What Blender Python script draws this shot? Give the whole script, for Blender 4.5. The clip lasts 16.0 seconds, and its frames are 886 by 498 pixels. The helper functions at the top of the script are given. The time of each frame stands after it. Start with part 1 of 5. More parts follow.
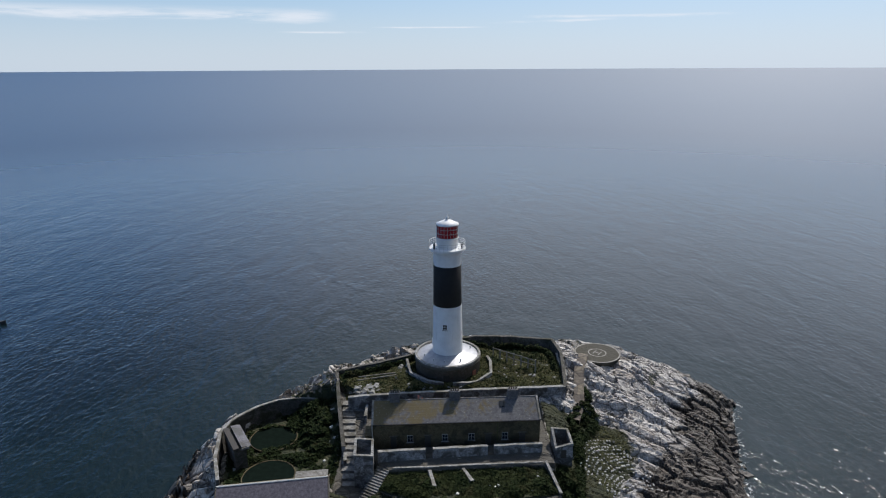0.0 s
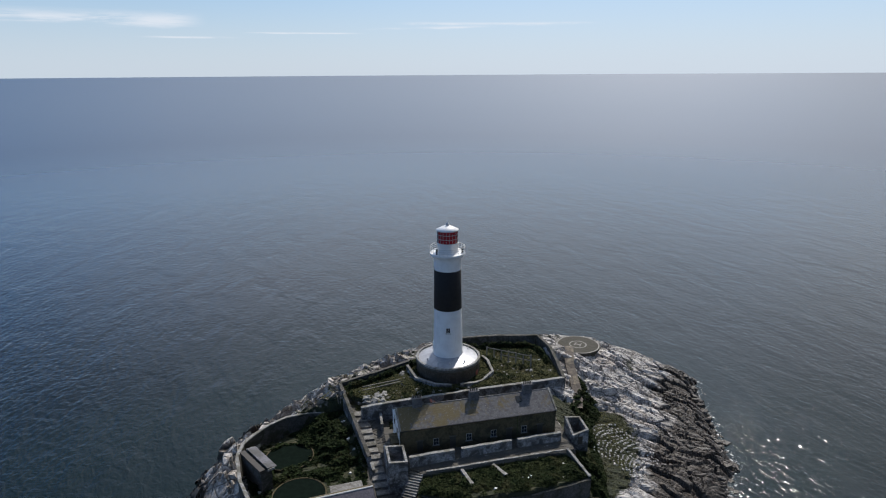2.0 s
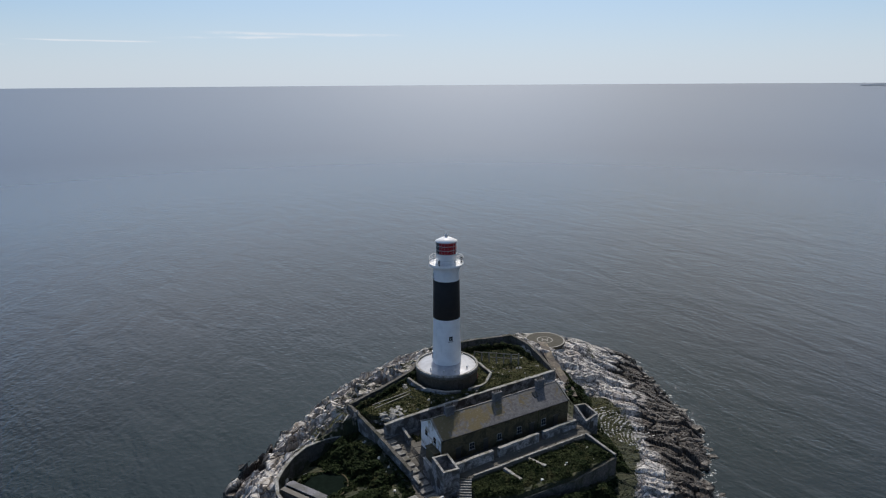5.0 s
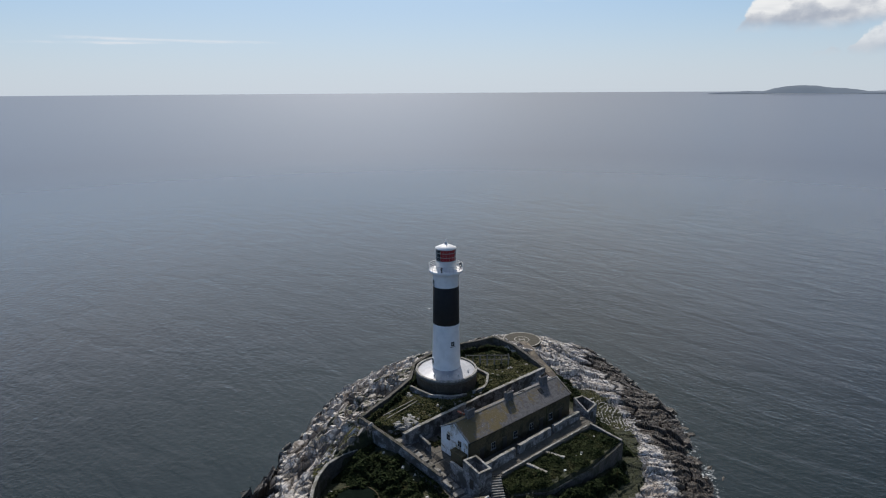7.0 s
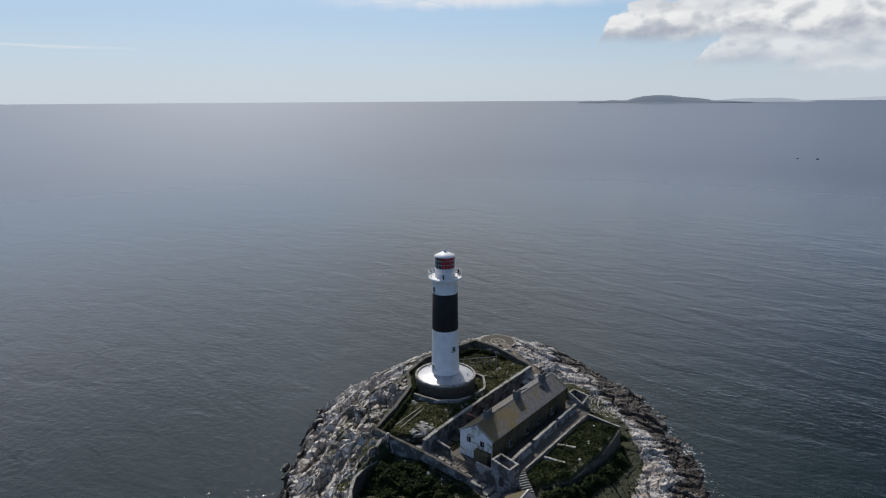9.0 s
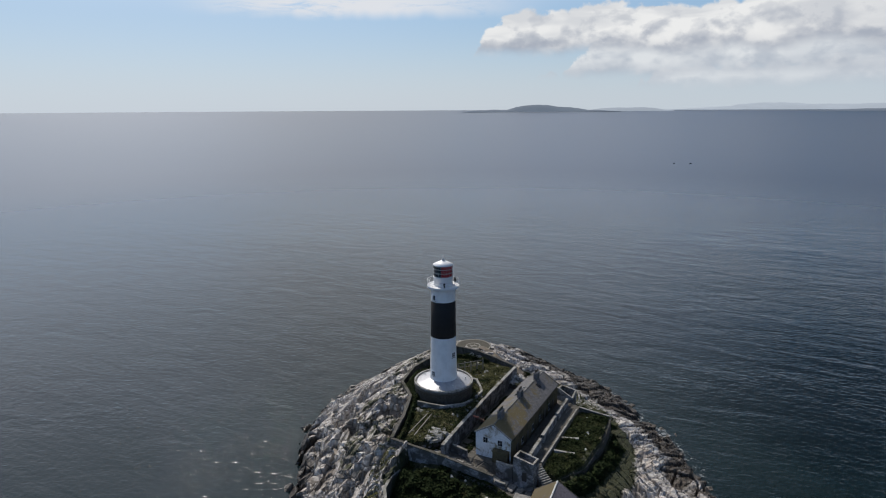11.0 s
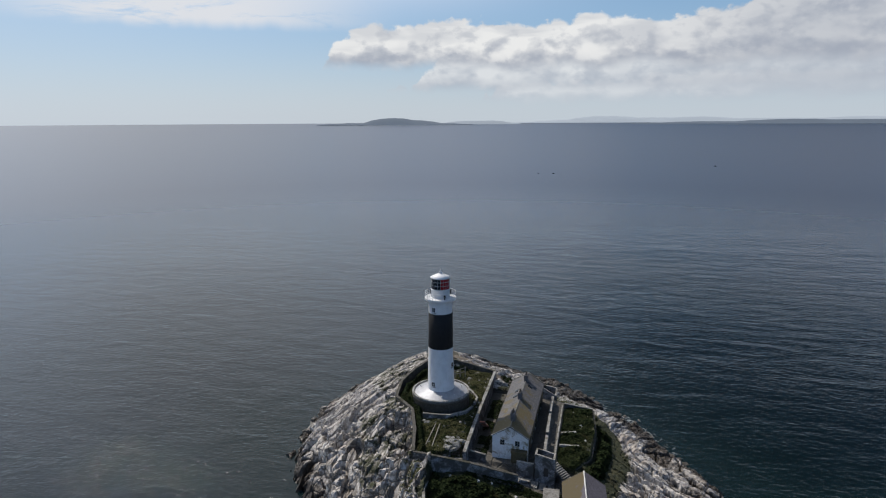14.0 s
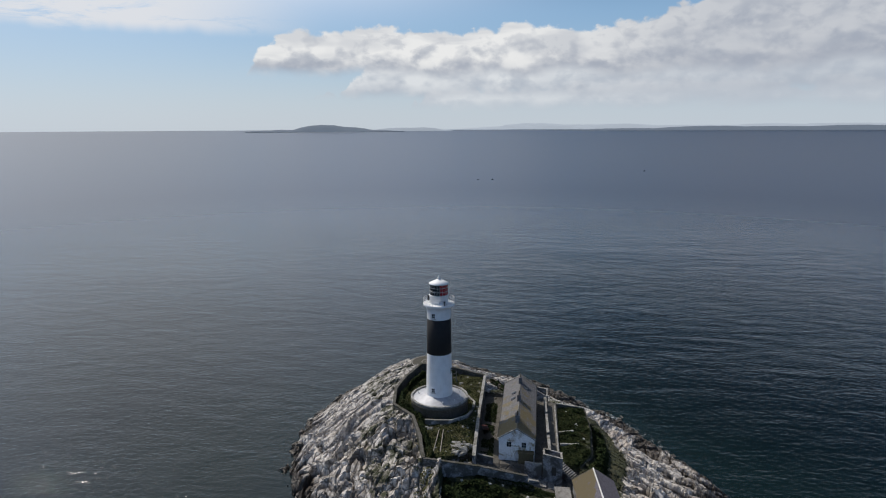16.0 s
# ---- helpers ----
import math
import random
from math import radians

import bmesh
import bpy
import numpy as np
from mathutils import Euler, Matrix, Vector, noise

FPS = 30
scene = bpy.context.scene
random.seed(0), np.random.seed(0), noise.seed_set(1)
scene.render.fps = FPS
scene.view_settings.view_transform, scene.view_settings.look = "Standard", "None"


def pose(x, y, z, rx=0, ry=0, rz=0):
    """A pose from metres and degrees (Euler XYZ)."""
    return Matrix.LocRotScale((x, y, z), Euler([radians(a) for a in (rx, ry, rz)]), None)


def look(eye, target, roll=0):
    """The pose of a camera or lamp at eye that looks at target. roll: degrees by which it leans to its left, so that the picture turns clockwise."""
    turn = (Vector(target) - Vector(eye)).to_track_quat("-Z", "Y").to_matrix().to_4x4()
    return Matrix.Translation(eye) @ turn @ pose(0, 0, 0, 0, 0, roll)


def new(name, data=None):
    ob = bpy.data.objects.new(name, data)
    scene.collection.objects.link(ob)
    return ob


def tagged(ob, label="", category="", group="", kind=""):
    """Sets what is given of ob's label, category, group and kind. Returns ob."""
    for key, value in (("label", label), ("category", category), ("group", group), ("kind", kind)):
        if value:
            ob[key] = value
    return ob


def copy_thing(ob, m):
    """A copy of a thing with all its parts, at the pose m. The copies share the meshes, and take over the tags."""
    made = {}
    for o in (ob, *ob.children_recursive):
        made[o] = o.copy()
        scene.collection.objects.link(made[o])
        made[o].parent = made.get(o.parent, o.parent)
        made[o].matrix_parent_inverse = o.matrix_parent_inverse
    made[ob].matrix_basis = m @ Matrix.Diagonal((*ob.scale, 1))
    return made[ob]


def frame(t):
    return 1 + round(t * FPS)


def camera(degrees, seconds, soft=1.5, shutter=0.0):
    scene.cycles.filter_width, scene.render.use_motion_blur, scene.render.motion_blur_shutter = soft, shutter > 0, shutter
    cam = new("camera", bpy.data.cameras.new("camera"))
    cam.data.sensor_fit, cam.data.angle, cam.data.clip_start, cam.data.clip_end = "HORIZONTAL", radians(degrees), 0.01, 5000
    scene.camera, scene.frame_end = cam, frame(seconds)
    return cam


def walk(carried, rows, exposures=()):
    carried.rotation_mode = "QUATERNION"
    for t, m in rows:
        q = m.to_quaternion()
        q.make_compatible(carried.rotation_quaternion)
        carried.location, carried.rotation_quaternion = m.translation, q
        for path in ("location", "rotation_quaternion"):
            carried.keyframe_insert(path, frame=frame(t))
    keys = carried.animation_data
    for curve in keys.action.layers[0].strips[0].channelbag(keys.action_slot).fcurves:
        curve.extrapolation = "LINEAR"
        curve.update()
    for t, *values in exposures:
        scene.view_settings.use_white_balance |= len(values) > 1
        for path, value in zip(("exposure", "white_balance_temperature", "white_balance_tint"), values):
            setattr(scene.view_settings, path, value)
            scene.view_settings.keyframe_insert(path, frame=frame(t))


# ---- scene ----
cam = camera(70.5, 16.0, soft=1.1)
# seconds, eye, heading clockwise from +y, tilt, lean to the right
PATH = [
    (0, -1.79, -115.06, 73.77, 0.48, -16.18, 0.31),
    (0.5, -7.04, -115.77, 73.93, 3.03, -16.07, 0.34),
    (1, -12.52, -116.08, 74.13, 5.70, -15.96, 0.36),
    (1.5, -18.12, -116.03, 74.37, 8.43, -15.84, 0.38),
    (2, -23.78, -115.64, 74.62, 11.19, -15.71, 0.39),
    (2.5, -29.42, -114.94, 74.87, 13.96, -15.59, 0.40),
    (3, -35.02, -113.97, 75.11, 16.70, -15.45, 0.40),
    (3.5, -40.55, -112.71, 75.33, 19.43, -15.31, 0.40),
    (4, -45.99, -111.20, 75.52, 22.13, -15.17, 0.40),
    (6.5, -72.02, -99.92, 76.27, 35.51, -14.37, 0.36),
    (7, -77.00, -96.96, 76.41, 38.19, -14.20, 0.35),
    (7.5, -81.90, -93.78, 76.56, 40.88, -14.02, 0.34),
    (8, -86.70, -90.38, 76.72, 43.58, -13.84, 0.34),
    (8.5, -91.40, -86.79, 76.91, 46.28, -13.65, 0.33),
    (9, -95.97, -83.01, 77.12, 48.97, -13.47, 0.32),
    (11.5, -115.83, -62.11, 78.41, 61.85, -12.52, 0.31),
    (12, -118.98, -57.73, 78.66, 64.21, -12.33, 0.31),
    (12.5, -121.78, -53.36, 78.88, 66.48, -12.15, 0.31),
    (13, -124.21, -49.04, 79.06, 68.64, -11.97, 0.31),
    (13.5, -126.28, -44.83, 79.20, 70.68, -11.80, 0.30),
    (14, -127.99, -40.76, 79.29, 72.60, -11.63, 0.30),
    (14.5, -129.38, -36.88, 79.34, 74.39, -11.47, 0.30),
    (15, -130.49, -33.25, 79.36, 76.04, -11.33, 0.30),
    (15.5, -131.42, -29.91, 79.36, 77.55, -11.19, 0.29),
    (16, -132.28, -26.92, 79.40, 78.91, -11.06, 0.28),
]
walk(cam, [(t, pose(x, y, z, 90 + tilt, 0, -heading) @ pose(0, 0, 0, 0, 0, -lean)) for t, x, y, z, heading, tilt, lean in PATH],
     exposures=((0, 0.08, 6250, 10), (6, 0.0, 6450, 10), (16, -0.1, 6500, 10)))

# ---------------- light ----------------
SUN_AZ, SUN_EL = 31.0, 50.0
world = bpy.data.worlds.new("sky")
scene.world = world
world.use_nodes = True
wn, wl = world.node_tree.nodes, world.node_tree.links
wn.clear()


class Net:
    """A small builder of node trees."""

    def __init__(self, tree):
        self.n, self.l = tree.nodes, tree.links

    def put(self, node, socket, value):
        if isinstance(value, bpy.types.NodeSocket):
            self.l.new(value, node.inputs[socket])
        elif value is not None:
            node.inputs[socket].default_value = value

    def math(self, op, a, b=0.0, c=0.0, clamp=False):
        node = self.n.new("ShaderNodeMath")
        node.operation, node.use_clamp = op, clamp
        for i, v in enumerate((a, b, c)):
            self.put(node, i, v)
        return node.outputs[0]

    def ramp(self, x, lo, hi, a=0.0, b=1.0):
        node = self.n.new("ShaderNodeMapRange")
        node.interpolation_type = "SMOOTHSTEP"
        for i, v in enumerate((x, lo, hi, a, b)):
            self.put(node, i, v)
        return node.outputs[0]

    def mix(self, f, a, b, how="MIX"):
        node = self.n.new("ShaderNodeMix")
        node.data_type, node.blend_type = "RGBA", how
        self.put(node, 0, f)
        self.put(node, 6, rgb(a))
        self.put(node, 7, rgb(b))
        return node.outputs[2]

    def noise(self, vec, scale, detail=4.0, rough=0.55, warp=0.0):
        node = self.n.new("ShaderNodeTexNoise")
        self.put(node, "Vector", vec)
        self.put(node, "Scale", scale)
        self.put(node, "Detail", detail)
        self.put(node, "Roughness", rough)
        self.put(node, "Distortion", warp)
        return node.outputs["Fac"]

    def cells(self, vec, scale, feature="F1", out="Distance"):
        node = self.n.new("ShaderNodeTexVoronoi")
        node.feature = feature
        self.put(node, "Vector", vec)
        self.put(node, "Scale", scale)
        return node.outputs[out]

    def mapping(self, vec, scale=(1, 1, 1), turn=(0, 0, 0), place=(0, 0, 0)):
        node = self.n.new("ShaderNodeMapping")
        self.put(node, "Vector", vec)
        node.inputs["Scale"].default_value = scale
        node.inputs["Rotation"].default_value = [radians(a) for a in turn]
        node.inputs["Location"].default_value = place
        return node.outputs[0]

    def xyz(self, x, y, z=0.0):
        node = self.n.new("ShaderNodeCombineXYZ")
        for i, v in enumerate((x, y, z)):
            self.put(node, i, v)
        return node.outputs[0]

    def split(self, vec):
        node = self.n.new("ShaderNodeSeparateXYZ")
        self.put(node, 0, vec)
        return node.outputs

    def bump(self, height, strength, distance, normal=None):
        node = self.n.new("ShaderNodeBump")
        self.put(node, "Height", height)
        self.put(node, "Strength", strength)
        self.put(node, "Distance", distance)
        self.put(node, "Normal", normal)
        return node.outputs[0]


def rgb(c):
    if isinstance(c, (int, float)):
        c = (c, c, c)
    return (*c, 1.0) if isinstance(c, tuple) and len(c) == 3 else c


w = Net(world.node_tree)
sky = wn.new("ShaderNodeTexSky")
sky.sky_type, sky.sun_disc = "NISHITA", False
sky.sun_elevation, sky.sun_rotation = radians(SUN_EL), radians(SUN_AZ)
sky.air_density, sky.dust_density, sky.ozone_density = 1.0, 0.35, 2.5
coord = wn.new("ShaderNodeTexCoord")
dx, dy, dz = w.split(coord.outputs["Generated"])
az = w.math("MULTIPLY", w.math("ARCTAN2", dx, dy), 180 / math.pi)
el = w.math("MULTIPLY", w.math("ARCSINE", dz), 180 / math.pi)
# the sky is paler and brighter towards the sun
sv = (math.sin(radians(SUN_AZ)) * math.cos(radians(SUN_EL)), math.cos(radians(SUN_AZ)) * math.cos(radians(SUN_EL)), math.sin(radians(SUN_EL)))
toward = w.math("ADD", w.math("MULTIPLY", dx, sv[0]), w.math("ADD", w.math("MULTIPLY", dy, sv[1]), w.math("MULTIPLY", dz, sv[2])))
glow = w.ramp(toward, 0.50, 0.98)
# heaped clouds over the far coast, in layers from the farthest to the nearest


def heap(p):
    """Round puffs of three sizes with ragged edges."""
    q = w.noise(p, 0.9, 9.0, 0.6, 0.2)
    bent = w.n.new("ShaderNodeVectorMath")
    bent.operation = "ADD"
    w.put(bent, 0, p)
    w.put(bent, 1, w.xyz(w.math("MULTIPLY", q, 0.7), w.math("MULTIPLY", q, 0.6)))
    total = w.math("MULTIPLY", w.math("SUBTRACT", q, 0.5), 1.1)
    for size, weight in ((0.8, 0.75), (2.0, 0.40), (4.6, 0.20)):
        total = w.math("ADD", total, w.math("MULTIPLY", w.math("SUBTRACT", 0.45, w.cells(bent.outputs[0], size, "SMOOTH_F1")), weight))
    return total


def cloud_layer(seed, base, top, body, haze_f):
    """Density and colour of one layer with a flat grey base and lit heads."""
    pa = w.xyz(w.math("MULTIPLY", az, 0.36), w.math("MULTIPLY", el, 0.50), seed)
    pb = w.xyz(w.math("MULTIPLY", w.math("ADD", az, -0.6), 0.36), w.math("MULTIPLY", w.math("ADD", el, 0.8), 0.50), seed)
    ha, hb = heap(pa), heap(pb)
    up = w.math("SUBTRACT", top, el)
    f = w.math("ADD", w.math("MULTIPLY", ha, 1.5), w.math("MULTIPLY", up, 0.75))
    f = w.math("ADD", f, w.math("MULTIPLY", w.math("SUBTRACT", body, 1.0), 4.0))
    under = w.math("ADD", w.math("SUBTRACT", el, base), w.math("MULTIPLY", ha, 0.7))
    d = w.math("MULTIPLY", w.ramp(f, 0.0, 0.30), w.ramp(under, -0.5, 0.7))
    lit = w.math("ADD", w.ramp(w.math("SUBTRACT", ha, hb), -0.36, 0.30, 0.08, 0.9), w.math("MULTIPLY", w.ramp(up, 3.0, 0.2), 0.55))
    lit = w.math("MULTIPLY", lit, w.ramp(under, -0.1, 1.5, 0.45, 1.1), clamp=True)
    lit = w.math("MULTIPLY", lit, w.ramp(w.noise(w.xyz(w.math("MULTIPLY", az, 0.14), w.math("MULTIPLY", el, 0.55), seed + 4.0), 1.0, 3.0, 0.5, 0.5), 0.34, 0.56, 0.62, 1.0))
    lit = w.math("MULTIPLY", lit, w.ramp(az, 82.0, 104.0, 1.0, 0.42))
    c = w.mix(lit, (3.7, 4.1, 4.9), (9.0, 9.0, 8.9))
    return w.math("MULTIPLY", d, 1.0 - 0.25 * haze_f), w.mix(haze_f, c, (5.9, 6.5, 7.2))


def wobble(seed, size, amount):
    return w.math("MULTIPLY", w.math("SUBTRACT", w.noise(w.xyz(w.math("MULTIPLY", az, size), seed), 1.0, 3.0), 0.5), amount)


gone = w.ramp(az, 150.0, 175.0, 1.0, 0.0)
layers = []
body = w.math("MULTIPLY", w.ramp(w.math("ADD", az, wobble(2.2, 0.2, 12.0)), 70.0, 79.0), gone)
layers.append(cloud_layer(1.3, 1.7, w.math("ADD", 3.5, wobble(4.0, 0.25, 2.6)), body, 0.55))
body = w.math("MULTIPLY", w.ramp(w.math("ADD", az, wobble(6.1, 0.22, 14.0)), 61.0, 76.0), gone)
layers.append(cloud_layer(5.9, w.math("ADD", 2.7, wobble(1.0, 0.2, 1.2)), w.math("ADD", 6.0, wobble(7.0, 0.22, 3.4)), body, 0.38))
body = w.math("MULTIPLY", w.ramp(az, 59.6, 63.6), gone)
crest = w.math("ADD", w.ramp(az, 60.0, 68.0, 5.6, 8.3), w.math("ADD", w.ramp(az, 90.0, 106.0, 0.0, 2.4), wobble(3.0, 0.17, 2.6)))
layers.append(cloud_layer(8.4, w.math("ADD", 4.5, wobble(5.0, 0.13, 2.2)), crest, body, 0.06))


# thin high streaks
def streak(a0, a1, e0, wide, seed, tilt=0.0):
    e = w.math("SUBTRACT", w.math("SUBTRACT", el, e0), w.math("MULTIPLY", w.math("SUBTRACT", az, a0), tilt))
    n_ = w.noise(w.xyz(w.math("MULTIPLY", az, 0.16), w.math("MULTIPLY", el, 1.5), seed), 1.0, 7.0, 0.62, 0.4)
    e = w.math("ABSOLUTE", w.math("ADD", e, w.math("MULTIPLY", w.math("SUBTRACT", n_, 0.5), wide * 1.6)))
    s = w.math("MULTIPLY", w.ramp(e, wide, 0.0), w.math("MULTIPLY", w.ramp(az, a0, a0 + 3.0), w.ramp(az, a1 - 3.0, a1, 1.0, 0.0)))
    return w.math("MULTIPLY", s, w.ramp(n_, 0.32, 0.62))


pw = w.xyz(w.math("MULTIPLY", az, 0.16), w.math("MULTIPLY", w.math("SUBTRACT", el, w.math("MULTIPLY", az, 0.05)), 0.75), 5.3)
wisp = w.math("MULTIPLY", w.ramp(w.noise(pw, 1.0, 10.0, 0.68, 0.7), 0.30, 0.50), w.math("MULTIPLY", w.ramp(w.math("ADD", el, wobble(8.0, 0.2, 2.0)), 7.2, 8.3), w.math("MULTIPLY", w.ramp(az, 36.0, 47.0), w.ramp(az, 54.0, 70.0, 1.0, 0.0))))
thin = w.math("MULTIPLY", wisp, 0.95)
for args in ((-40.0, -8.0, 4.15, 0.75, 1.0, 0.004), (4.0, 16.5, 3.6, 0.16, 2.0, 0.02), (-6.0, 5.0, 3.3, 0.10, 3.0), (7.0, 25.0, 4.1, 0.20, 4.0, -0.01), (-14.0, -5.0, 2.9, 0.12, 5.0)):
    thin = w.math("MAXIMUM", thin, w.math("MULTIPLY", streak(*args), 0.75))
# pale haze along the horizon
haze = w.math("POWER", w.ramp(el, 11.0, -0.5), 1.5)
hazed = w.mix(w.math("MULTIPLY", haze, 0.8), w.mix(w.ramp(el, 6.0, 24.0, 0.55, 0.05), sky.outputs[0], (2.35, 4.4, 7.0)), (6.0, 6.6, 7.2))
under_sun = w.math("COSINE", w.math("MULTIPLY", w.math("SUBTRACT", az, SUN_AZ), math.pi / 180))
# sky behind the camera is kept brighter, an added fill for shaded faces
dim = w.mix(w.ramp(under_sun, 0.0, -0.5), (0.25, 0.29, 0.36), (0.95, 1.0, 1.08))
hazed = w.mix(1.0, hazed, w.mix(w.ramp(el, 11.0, 34.0), 1.0, dim), "MULTIPLY")
# sky dimmed on this side, mostly above view, so the sea reflects darker
hazed = w.mix(1.0, hazed, w.mix(w.math("MULTIPLY", w.ramp(az, 70.0, 98.0), w.ramp(el, 9.0, 18.0)), 1.0, (0.13, 0.15, 0.17)), "MULTIPLY")
# bluer, brighter sky added above the view to lift the sea's reflections
hazed = w.mix(1.0, hazed, w.mix(w.math("MULTIPLY", w.ramp(az, 25.0, -25.0), w.math("MULTIPLY", w.ramp(el, 5.0, 16.0), w.ramp(el, 32.0, 20.0))), 1.0, (1.0, 1.1, 1.32)), "MULTIPLY")
hazed = w.mix(w.math("MULTIPLY", glow, 0.6), hazed, (6.9, 7.9, 9.3))
# added band of brighter sky under the sun, mostly above view, lightens the sea
bright = w.math("MULTIPLY", w.ramp(under_sun, 0.45, 0.95), w.math("MULTIPLY", w.ramp(el, 7.0, 15.0), w.ramp(el, 40.0, 18.0)))
hazed = w.mix(w.math("MULTIPLY", bright, 0.9), hazed, (9.2, 9.5, 10.4))
hazed = w.mix(w.math("MULTIPLY", w.ramp(toward, 0.76, 1.0), w.ramp(el, 7.0, 20.0)), hazed, (9.5, 10.6, 12.2))
hazed = w.mix(thin, hazed, (7.8, 8.0, 8.4))
full = hazed
for d_, c_ in layers:
    full = w.mix(d_, full, c_)
bg = wn.new("ShaderNodeBackground")
w.put(bg, 0, full)
bg.inputs[1].default_value = 0.1
wl.new(bg.outputs[0], wn.new("ShaderNodeOutputWorld").inputs[0])

sun = new("sun", bpy.data.lights.new("sun", "SUN"))
sun.data.energy, sun.data.angle, sun.data.color = 3.7, radians(0.6), (1.0, 0.91, 0.80)
sa, se = radians(SUN_AZ), radians(SUN_EL)
sun.matrix_world = look((200 * math.sin(sa) * math.cos(se), 200 * math.cos(sa) * math.cos(se), 200 * math.sin(se)), (0, 0, 0))
scene.view_settings.exposure = 0.0

# ---------------- materials ----------------


def material(name):
    m = bpy.data.materials.new(name)
    m.use_nodes = True
    net = Net(m.node_tree)
    net.b = m.node_tree.nodes["Principled BSDF"]
    net.p = net.n.new("ShaderNodeNewGeometry").outputs["Position"]
    net.m = m
    return net


def finish(net, colour, rough=0.8, normal=None, metal=0.0, spec=None):
    net.put(net.b, "Base Color", rgb(colour))
    net.put(net.b, "Roughness", rough)
    net.put(net.b, "Normal", normal)
    net.put(net.b, "Metallic", metal)
    if spec is not None:
        net.put(net.b, "Specular IOR Level", spec)
    return net.m


def masonry(name, a, b, joint=0.35, scale=1.6, stain=None, amount=0.5, rough=0.9):
    """Rubble stone or render: stones, weathering and a stain colour."""
    n = material(name)
    grain = n.noise(n.p, 2.3, 6.0, 0.65)
    c = n.mix(n.ramp(grain, 0.3, 0.7), a, b)
    edge = n.cells(n.mapping(n.p, (1, 1, 1.7)), scale, "DISTANCE_TO_EDGE")
    c = n.mix(n.ramp(edge, 0.0, 0.12, joint, 0.0), c, (0.05, 0.048, 0.042))
    if stain:
        big = n.noise(n.p, 0.42, 5.0, 0.7, 0.6)
        c = n.mix(n.ramp(big, 0.62 - 0.3 * amount, 0.72 - 0.2 * amount), c, stain)
    h = n.math("ADD", n.ramp(edge, 0.0, 0.15), n.math("MULTIPLY", grain, 0.6))
    return finish(n, c, rough, n.bump(h, 0.6, 0.06), spec=0.2)


def painted(name, a, b, rough=0.5, scale=1.2, streak=0.0, dirt=(0.3, 0.28, 0.25), metal=0.0):
    n = material(name)
    g = n.noise(n.p, scale, 6.0, 0.6)
    c = n.mix(n.ramp(g, 0.35, 0.75), a, b)
    if streak:
        s = n.noise(n.mapping(n.p, (1.6, 1.6, 0.12)), 2.0, 5.0, 0.6)
        c = n.mix(n.math("MULTIPLY", n.ramp(s, 0.55, 0.8), streak), c, dirt)
    return finish(n, c, n.ramp(g, 0.2, 0.8, rough - 0.08, rough + 0.1), n.bump(n.noise(n.p, 9.0, 3.0), 0.15, 0.02), metal)


M = {}
M["white"] = painted("white_paint", (0.80, 0.81, 0.82), (0.70, 0.71, 0.72), 0.5, 0.7, 0.35, (0.42, 0.4, 0.36))
M["black"] = painted("black_paint", (0.007, 0.0075, 0.009), (0.011, 0.011, 0.013), 0.75)
M["cone"] = painted("lead_roof", (0.40, 0.41, 0.44), (0.31, 0.32, 0.35), 0.46, 0.9, 0.4, (0.25, 0.25, 0.26), 0.3)
M["drum"] = masonry("drum_granite", (0.085, 0.075, 0.062), (0.15, 0.135, 0.115), 0.3, 1.3, (0.09, 0.085, 0.07), 0.5)
M["coping"] = masonry("pale_coping", (0.21, 0.21, 0.205), (0.36, 0.36, 0.35), 0.25, 0.9, (0.15, 0.145, 0.125), 0.55)
M["rubble"] = masonry("rubble_wall", (0.065, 0.062, 0.056), (0.14, 0.134, 0.125), 0.6, 1.7, (0.05, 0.05, 0.036), 0.5)
M["wash"] = masonry("peeling_whitewash", (0.39, 0.395, 0.41), (0.18, 0.183, 0.19), 0.3, 1.2, (0.085, 0.082, 0.076), 0.7)
M["olive"] = masonry("house_wall_render", (0.085, 0.07, 0.04), (0.125, 0.105, 0.062), 0.15, 1.4, (0.055, 0.047, 0.03), 0.5)
M["gable"] = masonry("gable_limewash", (0.80, 0.81, 0.82), (0.7, 0.71, 0.72), 0.06, 1.2, (0.3, 0.26, 0.19), 0.4)
M["wood"] = painted("weathered_wood", (0.19, 0.175, 0.15), (0.28, 0.265, 0.235), 0.8, 3.0)
M["door"] = painted("dark_door", (0.035, 0.03, 0.025), (0.06, 0.05, 0.04), 0.6)
M["frame"] = painted("window_frame", (0.6, 0.6, 0.58), (0.48, 0.48, 0.46), 0.5)
M["sash"] = painted("sash_paint", (0.36, 0.36, 0.34), (0.26, 0.26, 0.25), 0.6)
M["nest"] = masonry("nest_stone", (0.32, 0.315, 0.31), (0.54, 0.53, 0.515), 0.1, 2.0)
M["pad"] = masonry("pad_concrete", (0.055, 0.053, 0.044), (0.082, 0.078, 0.066), 0.05, 0.6, (0.066, 0.062, 0.05), 0.45)
M["hut_roof"] = masonry("hut_roof", (0.13, 0.13, 0.15), (0.19, 0.19, 0.21), 0.1, 0.8, (0.1, 0.1, 0.1), 0.5)
M["stack"] = masonry("chimney_stone", (0.10, 0.098, 0.1), (0.19, 0.187, 0.19), 0.2, 1.6)
M["concrete"] = masonry("concrete", (0.17, 0.166, 0.16), (0.27, 0.265, 0.255), 0.1, 0.6, (0.12, 0.115, 0.1), 0.5)
